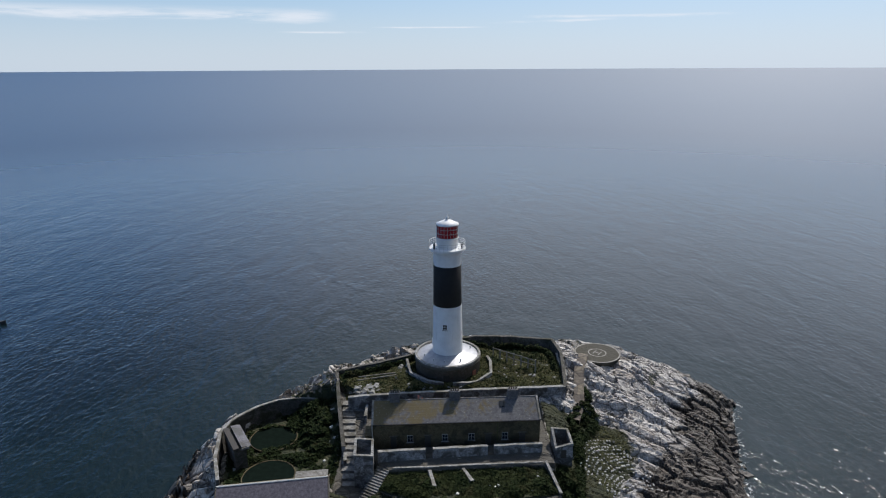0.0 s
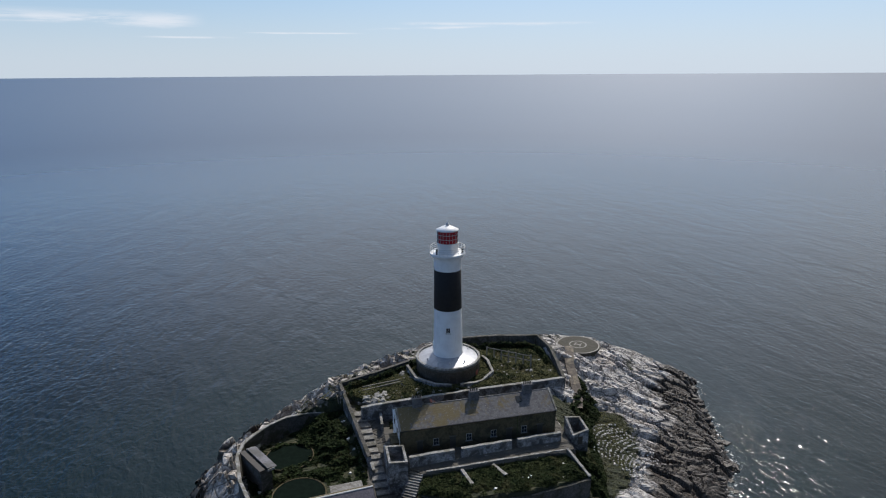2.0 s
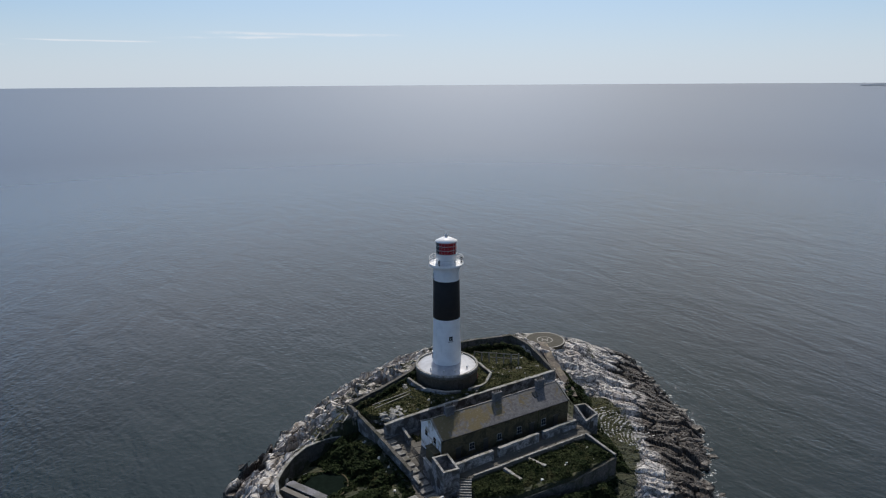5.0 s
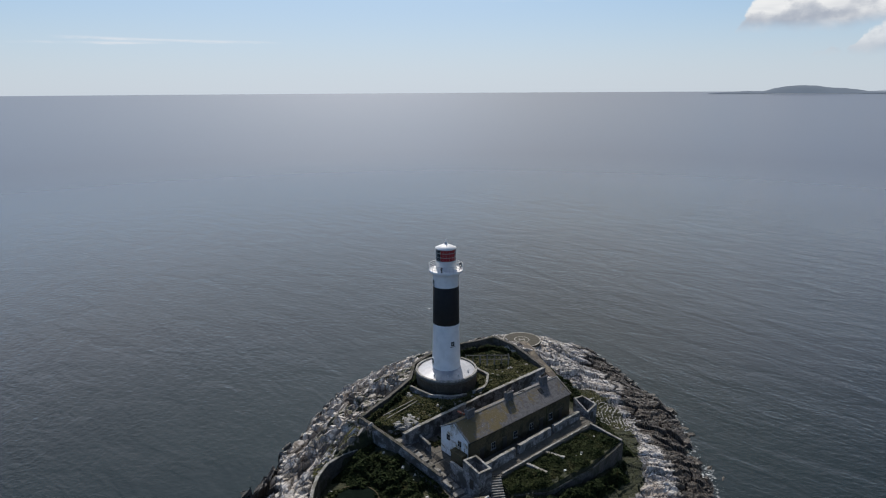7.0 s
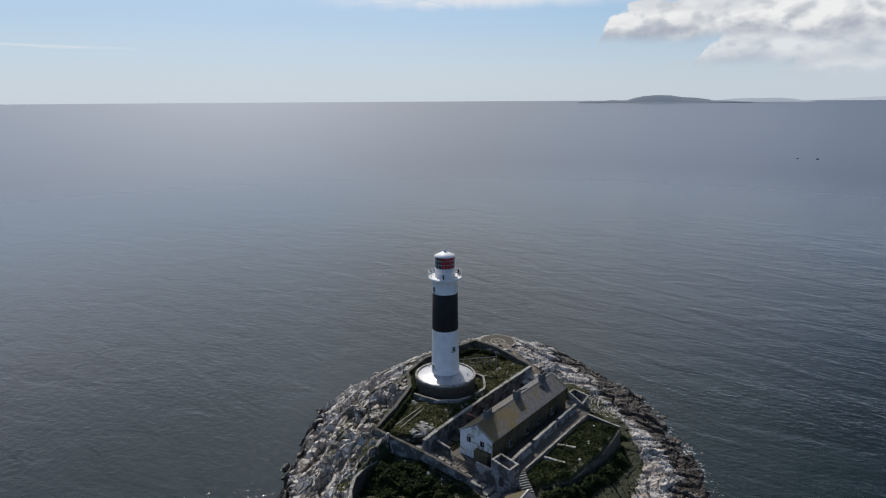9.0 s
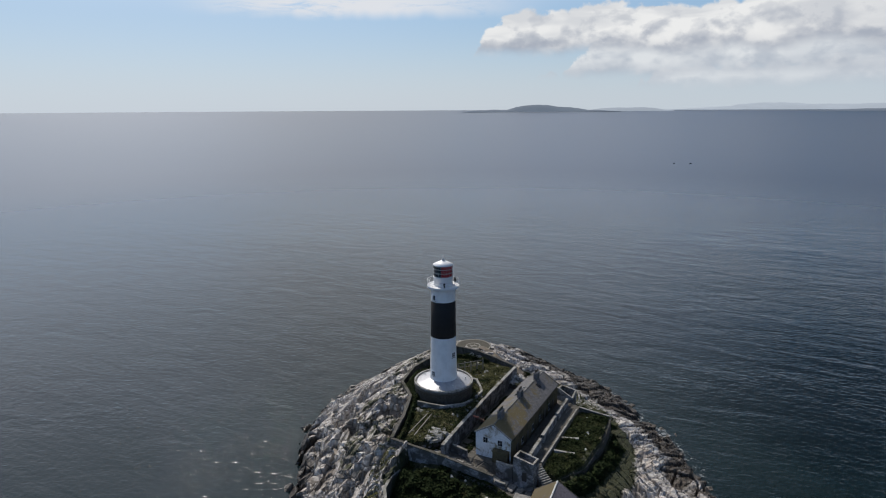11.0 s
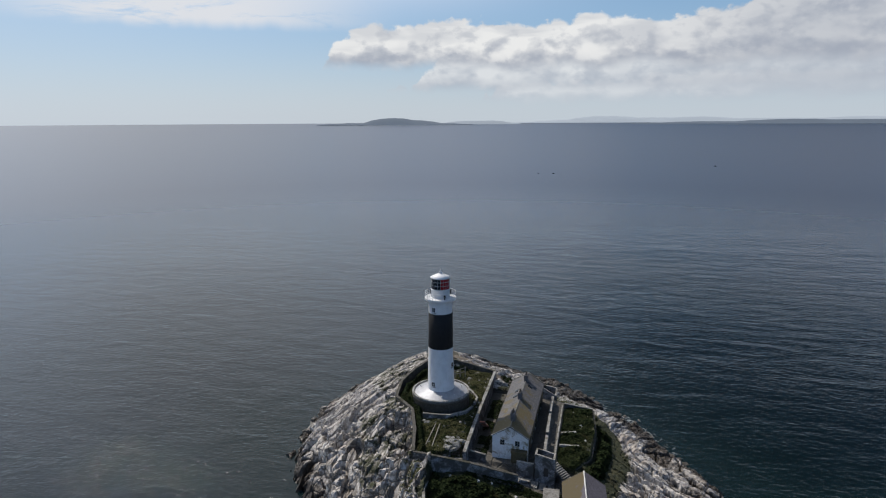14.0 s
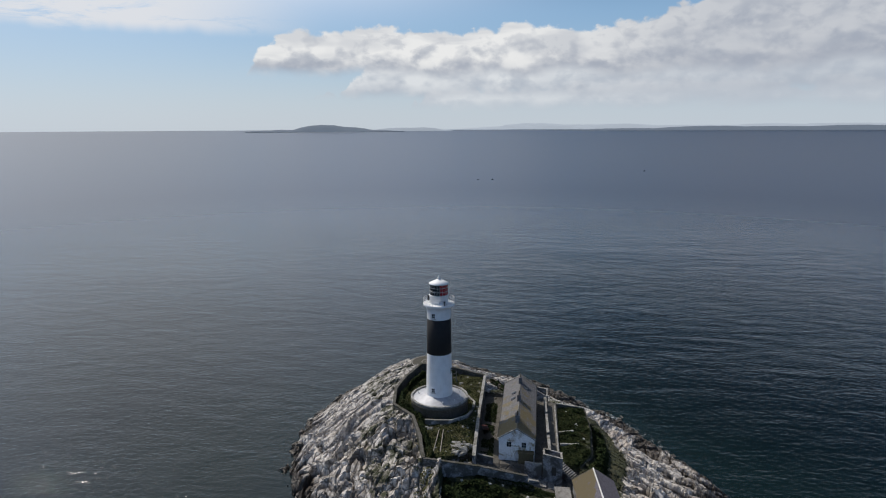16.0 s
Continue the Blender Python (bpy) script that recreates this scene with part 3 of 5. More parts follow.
def ground_fields(px, py):
    """Height of the ground, and how much soil and bare earth lie on it."""
    base = plates(px, py)
    shore = inside(px, py, SHORE)
    east = smooth(px, -12, 16)
    ang = np.radians(-8 - 10 * east)
    u, v = px * np.cos(ang) + py * np.sin(ang), -px * np.sin(ang) + py * np.cos(ang)
    v = v + 2.4 * (fbm(u * 0.07, v * 0.09, 3) - 0.5) * 2
    s = np.mod(v / 3.7 + 1.6 * (fbm(u * 0.13, v * 0.10, 3) - 0.5), 1.0)
    ledge_w = np.where(s < 0.16, s / 0.16, (1 - s) / 0.84)
    ledge_e = np.where(s < 0.88, s / 0.88, (1 - s) / 0.12)
    ledge = ledge_w * (1 - east) + ledge_e * east
    s2 = np.mod(v / 1.45 + 0.8 * fbm(u * 0.5, v * 0.3, 2), 1.0)
    ledge2 = np.where(s2 < 0.2, s2 / 0.2, (1 - s2) / 0.8)
    f1, f2, tag, ax, ay = worley(u * (0.19 - 0.03 * east) + 0.8 * fbm(px * 0.2, py * 0.2, 3), v * (0.24 + 0.16 * east) + 0.5 * fbm(px * 0.25 + 7, py * 0.25, 3))
    g1, g2, tag2, bx, by = worley(u * (0.40 - 0.06 * east) + fbm(px * 0.5, py * 0.5, 2), v * (0.40 + 0.50 * east) + 3.0)
    blocks = (tag - 0.5) * 1.3 - 1.3 * smooth(f2 - f1, 0.085, 0.0) + (0.25 * (0.5 - f1)) * east + (1 - 0.62 * east) * 0.85 * (np.cos(tag * 40) * ax + np.sin(tag * 40) * ay)
    stones = (tag2 - 0.5) * 0.55 - 0.45 * smooth(g2 - g1, 0.13, 0.0) + (1 - 0.4 * east) * 0.75 * (np.cos(tag2 * 50) * bx + np.sin(tag2 * 50) * by)
    rough = 0.55 + 0.75 * fbm(px * 0.06 + 9, py * 0.06, 3)
    rock = (1.25 - 0.2 * east) * rough * ((0.15 + 0.30 * east) * (ledge - 0.5) + (0.02 + 0.22 * east) * (ledge2 - 0.5) + (1.45 - 0.65 * east) * blocks + (1.35 - 0.95 * east) * stones + (0.18 + 0.02 * east) * (fbm(px * 1.3, py * 1.3, 3) - 0.5))
    big = 2.6 * (fbm(px * 0.085 + 3, py * 0.085, 3) - 0.5)
    steep = 1.5 * smooth(shore, 0.0, 4.5) - 0.9
    z = base + (rock + big) * smooth(shore, -9, 4) + steep * smooth(shore, -3, 1)
    soil = 0.75 * smooth(inside(px, py, [(17, -8), (25, -11), (34, -12), (33, -22), (26, -32), (17, -40), (2, -44), (-14, -41), (-24, -40), (-38, -32), (-40, -16), (-30, -3), (-21, -4)]), -2.0, 3.0)
    soil = np.maximum(soil, 0.5 * smooth(fbm(px * 0.11, py * 0.11, 4), 0.5, 0.62) * smooth(z, 6.5, 9.5))
    z = z - (rock * 0.75) * smooth(soil, 0.3, 0.7)
    earth = 0.0 * px
    lumps = 0.35 * (fbm(px * 0.5, py * 0.5, 4) - 0.5)
    for poly, level, dirt in ((GARDEN_T, 14.6, 0.0), (YARD, 8.9, 0.15), (GARDEN_F, 10.5, 0.0), (TERRACE, 11.7, 1.0), (COURT, 8.3, 1.0), (PATHWAY, 11.35, 1.0)):
        d = inside(px, py, poly)
        f = smooth(d, -0.35, 0.1)
        lev = level + lumps * (1.3 if dirt < 0.5 else 0.2)
        if level == 14.6:
            lev = lev + 0.9 * smooth(np.hypot(px, py), 14.0, 8.5) * smooth(py, -10.3, -8.0)
        if level == 8.9:
            lev = lev + 2.6 * smooth(d, 6.5, 0.5) * smooth(py, -22, -12) * smooth(px, -31, -25)
        z = z * (1 - f) + lev * f
        soil = np.maximum(soil * (1 - f), f)
        earth = earth * (1 - f) + dirt * f
    d = inside(px, py, LANE)
    f = smooth(d, -0.3, 0.1)
    z = z * (1 - f) + (lane_level(py) - 0.15) * f
    soil, earth = np.maximum(soil, f), np.maximum(earth, f)
    pad = np.hypot(px - 32.8, py - 9.8)
    f = smooth(pad, 6.8, 4.6)
    z = z * (1 - f) + np.minimum(z, 13.0) * f
    return z, np.clip(soil, 0, 1), np.clip(earth, 0, 1)


STEP = 0.28
gx, gy = np.meshgrid(np.arange(-62, 76, STEP), np.arange(-78, 50, STEP), indexing="ij")
gz, gs, ge = ground_fields(gx, gy)
NX, NY = gx.shape


def ground_at(x, y):
    i = np.clip((np.asarray(x) + 62) / STEP, 0, NX - 1.001)
    j = np.clip((np.asarray(y) + 78) / STEP, 0, NY - 1.001)
    i0, j0 = i.astype(int), j.astype(int)
    a, b = i - i0, j - j0
    return (gz[i0, j0] * (1 - a) + gz[i0 + 1, j0] * a) * (1 - b) + (gz[i0, j0 + 1] * (1 - a) + gz[i0 + 1, j0 + 1] * a) * b


keep = (gz > -2.2)
num = -np.ones((NX, NY), int)
num[keep] = np.arange(keep.sum())
quad = keep[:-1, :-1] & keep[1:, :-1] & keep[1:, 1:] & keep[:-1, 1:]
ii, jj = np.nonzero(quad)
faces = np.c_[num[ii, jj], num[ii + 1, jj], num[ii + 1, jj + 1], num[ii, jj + 1]]
ground = mesh_object("ground", np.c_[gx[keep], gy[keep], gz[keep]].tolist(), faces.tolist(), M["rock"])
tagged(ground, "rocky island of pale grey weathered granite with grass", "ground", kind="structure")
for key, field in (("soil", gs), ("earth", ge)):
    ground.data.attributes.new(key, "FLOAT", "POINT").data.foreach_set("value", field[keep].astype(np.float32))

# ---------------- the sea ----------------
radii = np.r_[np.arange(10, 150, 2.5), np.geomspace(150, 4960, 70)]
turns = 256
verts = [(0.0, 0.0, 0.0)]
for r in radii:
    rise = 56.5 * max(0.0, (r - 1500) / 3460) ** 2  # the far edge lies at the height of the true horizon
    verts += [(r * math.cos(2 * math.pi * k / turns), r * math.sin(2 * math.pi * k / turns), rise) for k in range(turns)]
faces = [(0, 1 + k, 1 + (k + 1) % turns) for k in range(turns)]
for i in range(len(radii) - 1):
    a, b = 1 + i * turns, 1 + (i + 1) * turns
    faces += [(a + k, b + k, b + (k + 1) % turns, a + (k + 1) % turns) for k in range(turns)]
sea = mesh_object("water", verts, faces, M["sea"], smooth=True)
tagged(sea, "calm grey-blue open sea with small ripples", "sea", kind="structure")
va = np.array(verts)
d = -inside(va[:, 0], va[:, 1], SHORE)
sea.data.attributes.new("surf", "FLOAT", "POINT").data.foreach_set("value", (smooth(d, 4.5, -0.5) * (0.5 + 0.5 * smooth(va[:, 0], 0, 30))).astype(np.float32))
sea.data.attributes.new("shallow", "FLOAT", "POINT").data.foreach_set("value", (0.25 + 0.75 * smooth(d, 55, 2) * (d < 300) - 0.25 * smooth(d, 300, 900)).clip(0, 1).astype(np.float32))

# ---------------- far land ----------------


def far_land(name, label, a0, a1, humps, mat, dist=4600.0, foot=-0.32):
    """A long low hill: humps of (heading, half width, height in degrees) on a floor."""
    n, rows = 120, 6
    verts, faces = [], []
    foot_z = 76 + dist * math.tan(radians(foot))
    for i in range(n + 1):
        a = a0 + (a1 - a0) * i / n
        end = min(1.0, 8 * i / n, 8 * (n - i) / n)
        h = sum(t * max(0.0, 1 - abs((a - c) / w_) ** 2.4) for c, w_, t in humps) + 0.02 * float(fbm(np.array(a * 2.1), np.array(2.0), 4))
        for j in range(rows):
            f = j / (rows - 1)
            r = dist + 140 * f
            wob = 1 + 0.12 * (float(fbm(np.array(a * 3.0 + 40), np.array(f * 2.0), 3)) - 0.5)
            z = foot_z - 5 + dist * math.tan(radians(h * end * wob)) * math.sin(f * math.pi / 2) ** 0.8 + 2 * f
            verts.append((r * math.sin(radians(a)), r * math.cos(radians(a)), z))
    for i in range(n):
        for j in range(rows - 1):
            k = i * rows + j
            faces.append((k, k + rows, k + rows + 1, k + 1))
    ob = mesh_object(name, verts, faces, mat, smooth=True)
    return tagged(ob, label, "island" if "island" in name else "coast", kind="structure")


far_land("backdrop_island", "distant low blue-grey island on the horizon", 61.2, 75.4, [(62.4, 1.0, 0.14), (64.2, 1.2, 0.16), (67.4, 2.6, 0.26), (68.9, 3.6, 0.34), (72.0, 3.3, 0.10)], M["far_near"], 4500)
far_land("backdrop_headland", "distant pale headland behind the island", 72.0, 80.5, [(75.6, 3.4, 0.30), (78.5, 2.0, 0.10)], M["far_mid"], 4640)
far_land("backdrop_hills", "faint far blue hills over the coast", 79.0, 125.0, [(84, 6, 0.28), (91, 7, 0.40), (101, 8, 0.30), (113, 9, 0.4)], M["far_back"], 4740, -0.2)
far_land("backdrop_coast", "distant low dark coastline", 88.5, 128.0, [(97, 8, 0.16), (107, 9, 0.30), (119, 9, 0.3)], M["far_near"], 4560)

# ---------------- walls round the gardens ----------------


def wall_run(name, points, thick, label, mat, cope=M["coping"], down=3.0, cope_h=0.16, closed=False, group=""):
    """A wall along points of (x, y, top, foot) with a coping; the wall is structure, the coping its part."""
    pts = points + points[:1] if closed else points
    bm, bc = bmesh.new(), bmesh.new()
    dense = []
    for a, b in zip(pts, pts[1:]):
        n = max(1, int(math.hypot(b[0] - a[0], b[1] - a[1]) / 1.1))
        dense += [tuple(a[k] + (b[k] - a[k]) * i / n for k in range(4)) for i in range(n)]
    dense.append(pts[-1])
    rng = random.Random(len(dense))
    rings, crings = [], []
    for i, (x, y, top, foot) in enumerate(dense):
        p, q = dense[max(0, i - 1)], dense[min(len(dense) - 1, i + 1)]
        dx_, dy_ = q[0] - p[0], q[1] - p[1]
        ln = math.hypot(dx_, dy_) or 1
        nx_, ny_ = -dy_ / ln, dx_ / ln
        j = rng.uniform(-0.05, 0.05)
        top += j
        h = thick / 2
        rings.append([bm.verts.new(v) for v in ((x + nx_ * (h + 0.06), y + ny_ * (h + 0.06), foot), (x - nx_ * (h + 0.06), y - ny_ * (h + 0.06), foot), (x - nx_ * h, y - ny_ * h, top - cope_h), (x + nx_ * h, y + ny_ * h, top - cope_h))])
        c = h + 0.06 + rng.uniform(-0.03, 0.03)
        crings.append([bc.verts.new(v) for v in ((x + nx_ * c, y + ny_ * c, top - cope_h + 0.004), (x - nx_ * c, y - ny_ * c, top - cope_h + 0.004), (x - nx_ * c * 0.9, y - ny_ * c * 0.9, top), (x + nx_ * c * 0.9, y + ny_ * c * 0.9, top))])
    for b_, rr in ((bm, rings), (bc, crings)):
        for a, b in zip(rr, rr[1:]):
            for k in range(4):
                b_.faces.new((a[k], a[(k + 1) % 4], b[(k + 1) % 4], b[k]))
        b_.faces.new(rr[0])
        b_.faces.new(rr[-1][::-1])
    ob = part(name, bm, mat)
    tagged(ob, label, "wall", group, "structure")
    part("coping", bc, cope, ob)
    return ob


G = ground_at
wall_run("wall_lane", [(-22.2, -1.2, 15.6, 10.5), (-20.2, -12, 13.9, 9.5), (-18.2, -21.4, 11.6, 8.0)], 0.6, "long rubble stone wall beside the stepped lane", M["wash"], M["rubble"])
wall_run("wall_tower_garden_west", [(-22.2, -1.2, 15.6, 10.5), (-14.0, 1.4, 16.1, 11.5), (-6.2, 4.8, 16.4, 12.0), (-1.0, 10.6, 16.4, 12.0)], 0.6, "rubble stone wall round the tower garden", M["rubble"], M["rubble"])
wall_run("wall_tower_garden_north", [(-1.0, 10.6, 16.4, 12.0), (6, 12.0, 17.0, 12.5), (13.5, 11.5, 17.1, 12.5), (22.7, 9.6, 17.1, 12.2)], 0.6, "tall dark rubble stone garden wall", M["rubble"], M["rubble"])
wall_run("wall_tower_garden_east", [(22.7, 9.6, 17.1, 12.2), (23.6, 4.0, 16.8, 12.0), (23.1, -1.2, 16.2, 11.8), (22.3, -7.7, 15.3, 10.5)], 0.6, "rubble stone wall with grass along its top", M["rubble"], M["rubble"])
wall_run("wall_retaining", [(-18.7, -10.7, 15.05, 11.2), (-14.0, -10.3, 15.25, 11.2), (2.0, -9.0, 15.35, 11.2), (22.3, -7.7, 15.3, 10.5)], 0.65, "retaining wall with pale coping behind the dwelling", M["wash"])
wall_run("wall_ring_west", [(-8.3, 1.6, 16.7, 14.2), (-7.3, -4.0, 16.6, 14.2), (-3.9, -7.0, 16.4, 14.2), (-0.9, -7.7, 16.2, 14.2)], 0.45, "low white-coped wall round the tower base", M["wash"])
wall_run("wall_ring_east", [(0.9, -7.7, 16.2, 14.2), (3.8, -7.6, 16.2, 14.2), (5.6, -6.6, 16.0, 14.2), (8.4, -4.0, 16.4, 14.2), (8.7, 1.0, 16.4, 14.2), (8.2, 3.6, 16.2, 14.2)], 0.45, "low white-coped wall round the tower base", M["wash"])
for k, (a, b) in enumerate((((-11.9, -25.55), (-4.1, -24.95)), ((-2.9, -24.85), (6.2, -24.2)), ((7.3, -24.1), (15.4, -23.6)))):
    wall_run("wall_terrace", [(*a, 13.4, 10.6), (*b, 13.4, 10.6)], 0.55, "low whitewashed terrace wall before the dwelling", M["wash"], cope_h=0.2, group="terrace walls")
wall_run("wall_garden_edge", [(-9.4, -27.3, 11.45, 9.8), (15.3, -26.0, 11.45, 9.8)], 0.28, "low pale kerb wall between path and garden", M["coping"], cope_h=0.1)
wall_run("wall_garden_east", [(15.6, -26.4, 11.9, 8.5), (16.9, -33.1, 10.8, 6.0)], 0.4, "garden wall with pale coping", M["rubble"])
wall_run("wall_garden_south", [(16.9, -33.1, 10.3, 4.2), (6.5, -34.4, 9.8, 3.8), (-5.0, -34.2, 9.8, 4.0), (-10.8, -31.6, 10.4, 6.0)], 0.6, "dark stone retaining wall below the garden", M["rubble"], M["rubble"])
CURVE = [(-37.0, -29.6, 11.2, 7.0), (-39.2, -24.0, 11.8, 6.5), (-40.2, -18.0, 12.5, 6.0), (-39.6, -14.6, 12.6, 6.5), (-37.9, -12.0, 12.7, 7.0), (-35.6, -9.4, 12.7, 7.5), (-32.6, -7.0, 12.5, 8.0), (-28.6, -5.5, 12.2, 8.5), (-25.5, -5.2, 11.8, 8.5)]
wall_run("wall_yard_curved", CURVE, 0.5, "curved yard wall with pale rounded coping", M["rubble"], M["coping"])
wall_run("wall_sty", [(-17.9, -21.6, 10.6, 7.6), (-17.7, -23.6, 10.4, 7.6)], 0.5, "short end of the lane wall", M["wash"])
wall_run("wall_back_yard", [(-15.2, -14.2, 13.2, 11.0), (-15.2, -10.9, 13.6, 11.0)], 0.4, "low broken yard wall", M["wash"])
wall_run("wall_front_yard", [(-15.4, -20.6, 13.0, 9.0), (-15.3, -24.0, 12.8, 8.6)], 0.45, "low white-coped yard wall", M["wash"])

# small garden beds' kerbs
for x0, y0, x1, y1 in ((-3.4, -27.6, -2.6, -31.6), (2.0, -27.2, 3.4, -30.4)):
    wall_run("garden_kerb", [(x0, y0, 11.25, 10.0), (x1, y1, 11.15, 10.0)], 0.5, "pale concrete garden edging strip", M["coping"], cope_h=0.08, group="garden edging")

# ---------------- the lighthouse ----------------
tower = thing("lighthouse", Matrix(), "white lighthouse with black band on a round stone base", "lighthouse")
bm = lathe(bmesh.new(), [(6.45, 13.6), (6.45, 18.0), (6.62, 18.06), (6.62, 18.24), (6.45, 18.3), (6.45, 18.5)], 72)
drum = part("drum", bm, M["drum"], tower, "dark granite drum", True)
bm = lathe(bmesh.new(), [(6.45, 18.5), (6.58, 18.52), (6.58, 18.82), (6.5, 18.88), (6.12, 18.88), (6.1, 18.45)], 72)
part("parapet_ring", bm, M["coping"], tower, "pale stone parapet ring")
bm = lathe(bmesh.new(), [(6.1, 18.5), (5.9, 18.56), (2.9, 19.5)], 72)
part("skirt_roof", bm, M["cone"], tower, "pale grey sloping skirt roof", True)
prof = [(3.02, 19.3), (2.98, 20.6), (2.92, 23.5), (2.84, 26.5), (2.77, 29.3)]
part("lower_shaft", lathe(bmesh.new(), prof, 64), M["white"], tower, "white painted shaft", True)
part("black_band", lathe(bmesh.new(), [(2.77, 29.3), (2.79, 29.32), (2.72, 33.3), (2.69, 37.38), (2.66, 37.4)], 64), M["black"], tower, "matt black painted band", True)
part("upper_shaft", lathe(bmesh.new(), [(2.66, 37.4), (2.64, 39.3), (2.72, 39.5), (2.74, 39.7), (2.95, 40.0), (3.3, 40.35)], 64), M["white"], tower, "white painted shaft head", True)
part("gallery", lathe(bmesh.new(), [(3.3, 40.35), (3.5, 40.45), (3.5, 40.8), (3.4, 40.85), (2.0, 40.9)], 64), M["white"], tower, "white corbelled gallery deck")
rail = part("gallery_railing", lathe(bmesh.new(), [(3.4, 41.98), (3.46, 41.98), (3.46, 42.06), (3.4, 42.06), (3.4, 41.98)], 64), M["iron"], tower, "pale iron railing")
for zz in (41.25, 41.6):
    part("rail", lathe(bmesh.new(), [(3.41, zz), (3.45, zz), (3.45, zz + 0.05), (3.41, zz + 0.05), (3.41, zz)], 64), M["iron"], rail)
for k in range(28):
    a = 2 * math.pi * k / 28
    part("baluster", bar(bmesh.new(), (3.43 * math.cos(a), 3.43 * math.sin(a), 40.8), (3.43 * math.cos(a), 3.43 * math.sin(a), 42.0), 0.03, 5), M["iron"], rail)
part("murette", lathe(bmesh.new(), [(2.08, 40.8), (2.08, 42.6), (2.14, 42.62), (2.14, 42.78), (2.0, 42.8)], 48), M["white"], tower, "white lantern base", True)
lantern = part("lantern_frame", lathe(bmesh.new(), [(2.02, 42.78), (2.06, 42.78), (2.06, 42.86), (2.02, 42.86), (2.02, 42.78)], 48), M["frame"], tower, "white lantern glazing frame")
for zz in (43.62, 44.46, 45.2):
    part("glazing_bar", lathe(bmesh.new(), [(2.0, zz), (2.06, zz), (2.06, zz + 0.06), (2.0, zz + 0.06), (2.0, zz)], 48), M["frame"], lantern)
pane_mesh = {}
for row in range(3):
    z0, z1 = 42.86 + row * 0.84, 43.62 + row * 0.84 - (0.06 if row == 2 else 0)
    for k in range(20):
        a0, a1 = 2 * math.pi * k / 20, 2 * math.pi * (k + 1) / 20
        mid = math.degrees((a0 + a1) / 2) % 360
        key = "pane_red" if 200 <= mid <= 360 else "pane_dark"
        if (row, key) not in pane_mesh:
            half = math.pi / 20 - 0.012
            me = bpy.data.meshes.new("pane")
            me.from_pydata([(2.01 * math.cos(s * half) - o, 2.01 * math.sin(s * half), z) for o in (0.0, 0.02) for s, z in ((-1, z0), (1, z0), (1, z1), (-1, z1))], [], [(0, 1, 2, 3), (7, 6, 5, 4), (0, 4, 5, 1), (1, 5, 6, 2), (2, 6, 7, 3), (3, 7, 4, 0)])
            me.materials.append(M[key])
            pane_mesh[row, key] = me
        ob = new("pane", pane_mesh[row, key])
        ob.parent, ob.rotation_euler = lantern, (0, 0, (a0 + a1) / 2)
for k in range(20):
    a = 2 * math.pi * k / 20
    part("mullion", bar(bmesh.new(), (2.03 * math.cos(a), 2.03 * math.sin(a), 42.8), (2.03 * math.cos(a), 2.03 * math.sin(a), 45.25), 0.026, 4), M["frame"], lantern)
part("lens", lathe(bmesh.new(), [(0.4, 42.6), (0.75, 43.2), (0.9, 44.0), (0.75, 44.8), (0.3, 45.2)], 24), M["pane_dark"], tower, "dark optic inside the lantern", True)
part("cap", lathe(bmesh.new(), [(2.0, 45.2), (2.2, 45.22), (2.2, 45.40), (1.25, 45.85), (0.4, 46.2), (0.3, 46.22)], 48), M["white"], tower, "white conical lantern cap", True)
part("finial", lathe(bmesh.new(), [(0.26, 46.2), (0.34, 46.35), (0.34, 46.55), (0.2, 46.72), (0.06, 46.8), (0.04, 47.2)], 16, True), M["iron"], tower, "small vent ball finial", True)


def shaft_window(heading, z, r, wide=0.8, high=1.0):
    """A small window set in the round shaft."""
    m = pose(0, 0, 0, 0, 0, heading)
    fr = part("window", box(bmesh.new(), r - 0.22, r + 0.06, -wide / 2 - 0.1, wide / 2 + 0.1, z - high / 2 - 0.1, z + high / 2 + 0.1), M["white"], tower)
    fr.matrix_basis = m
    for sy in (-1, 1):
        for sz in (-1, 1):
            part("pane", box(bmesh.new(), r, r + 0.075, sy * wide / 4 - wide / 4 + 0.03, sy * wide / 4 + wide / 4 - 0.03, z + sz * high / 4 - high / 4 + 0.03, z + sz * high / 4 + high / 4 - 0.03), M["pane"], fr)
    part("sill", box(bmesh.new(), r - 0.1, r + 0.16, -wide / 2 - 0.15, wide / 2 + 0.15, z - high / 2 - 0.2, z - high / 2 - 0.104), M["coping"], fr)


shaft_window(-101, 25.4, 2.86)
shaft_window(164, 21.1, 3.0)
shaft_window(164, 38.4, 2.64)
shaft_window(10, 38.4, 2.64)
dm = pose(0, 0, 0, 0, 0, -93)
door = part("door", box(bmesh.new(), 6.3, 6.5, -0.6, 0.6, 14.6, 16.9), M["door"], drum, "dark door in the stone drum")
door.matrix_basis = dm
nich = part("red_panel", box(bmesh.new(), 6.3, 6.5, -0.5, 0.5, 15.6, 16.8), M["red_brick"], drum, "red-brick blocked opening")
nich.matrix_basis = pose(0, 0, 0, 0, 0, -38)
for k, a in enumerate((200, 235, 262, 300, 20, 90)):
    v = part("roof_vent", lathe(bmesh.new(), [(0.12, 18.7), (0.12, 19.15), (0.17, 19.16), (0.0, 19.25)], 8), M["iron"], tower)
    v.matrix_basis = Matrix.Translation((4.9 * math.cos(radians(a)), 4.9 * math.sin(radians(a)), 0.2))

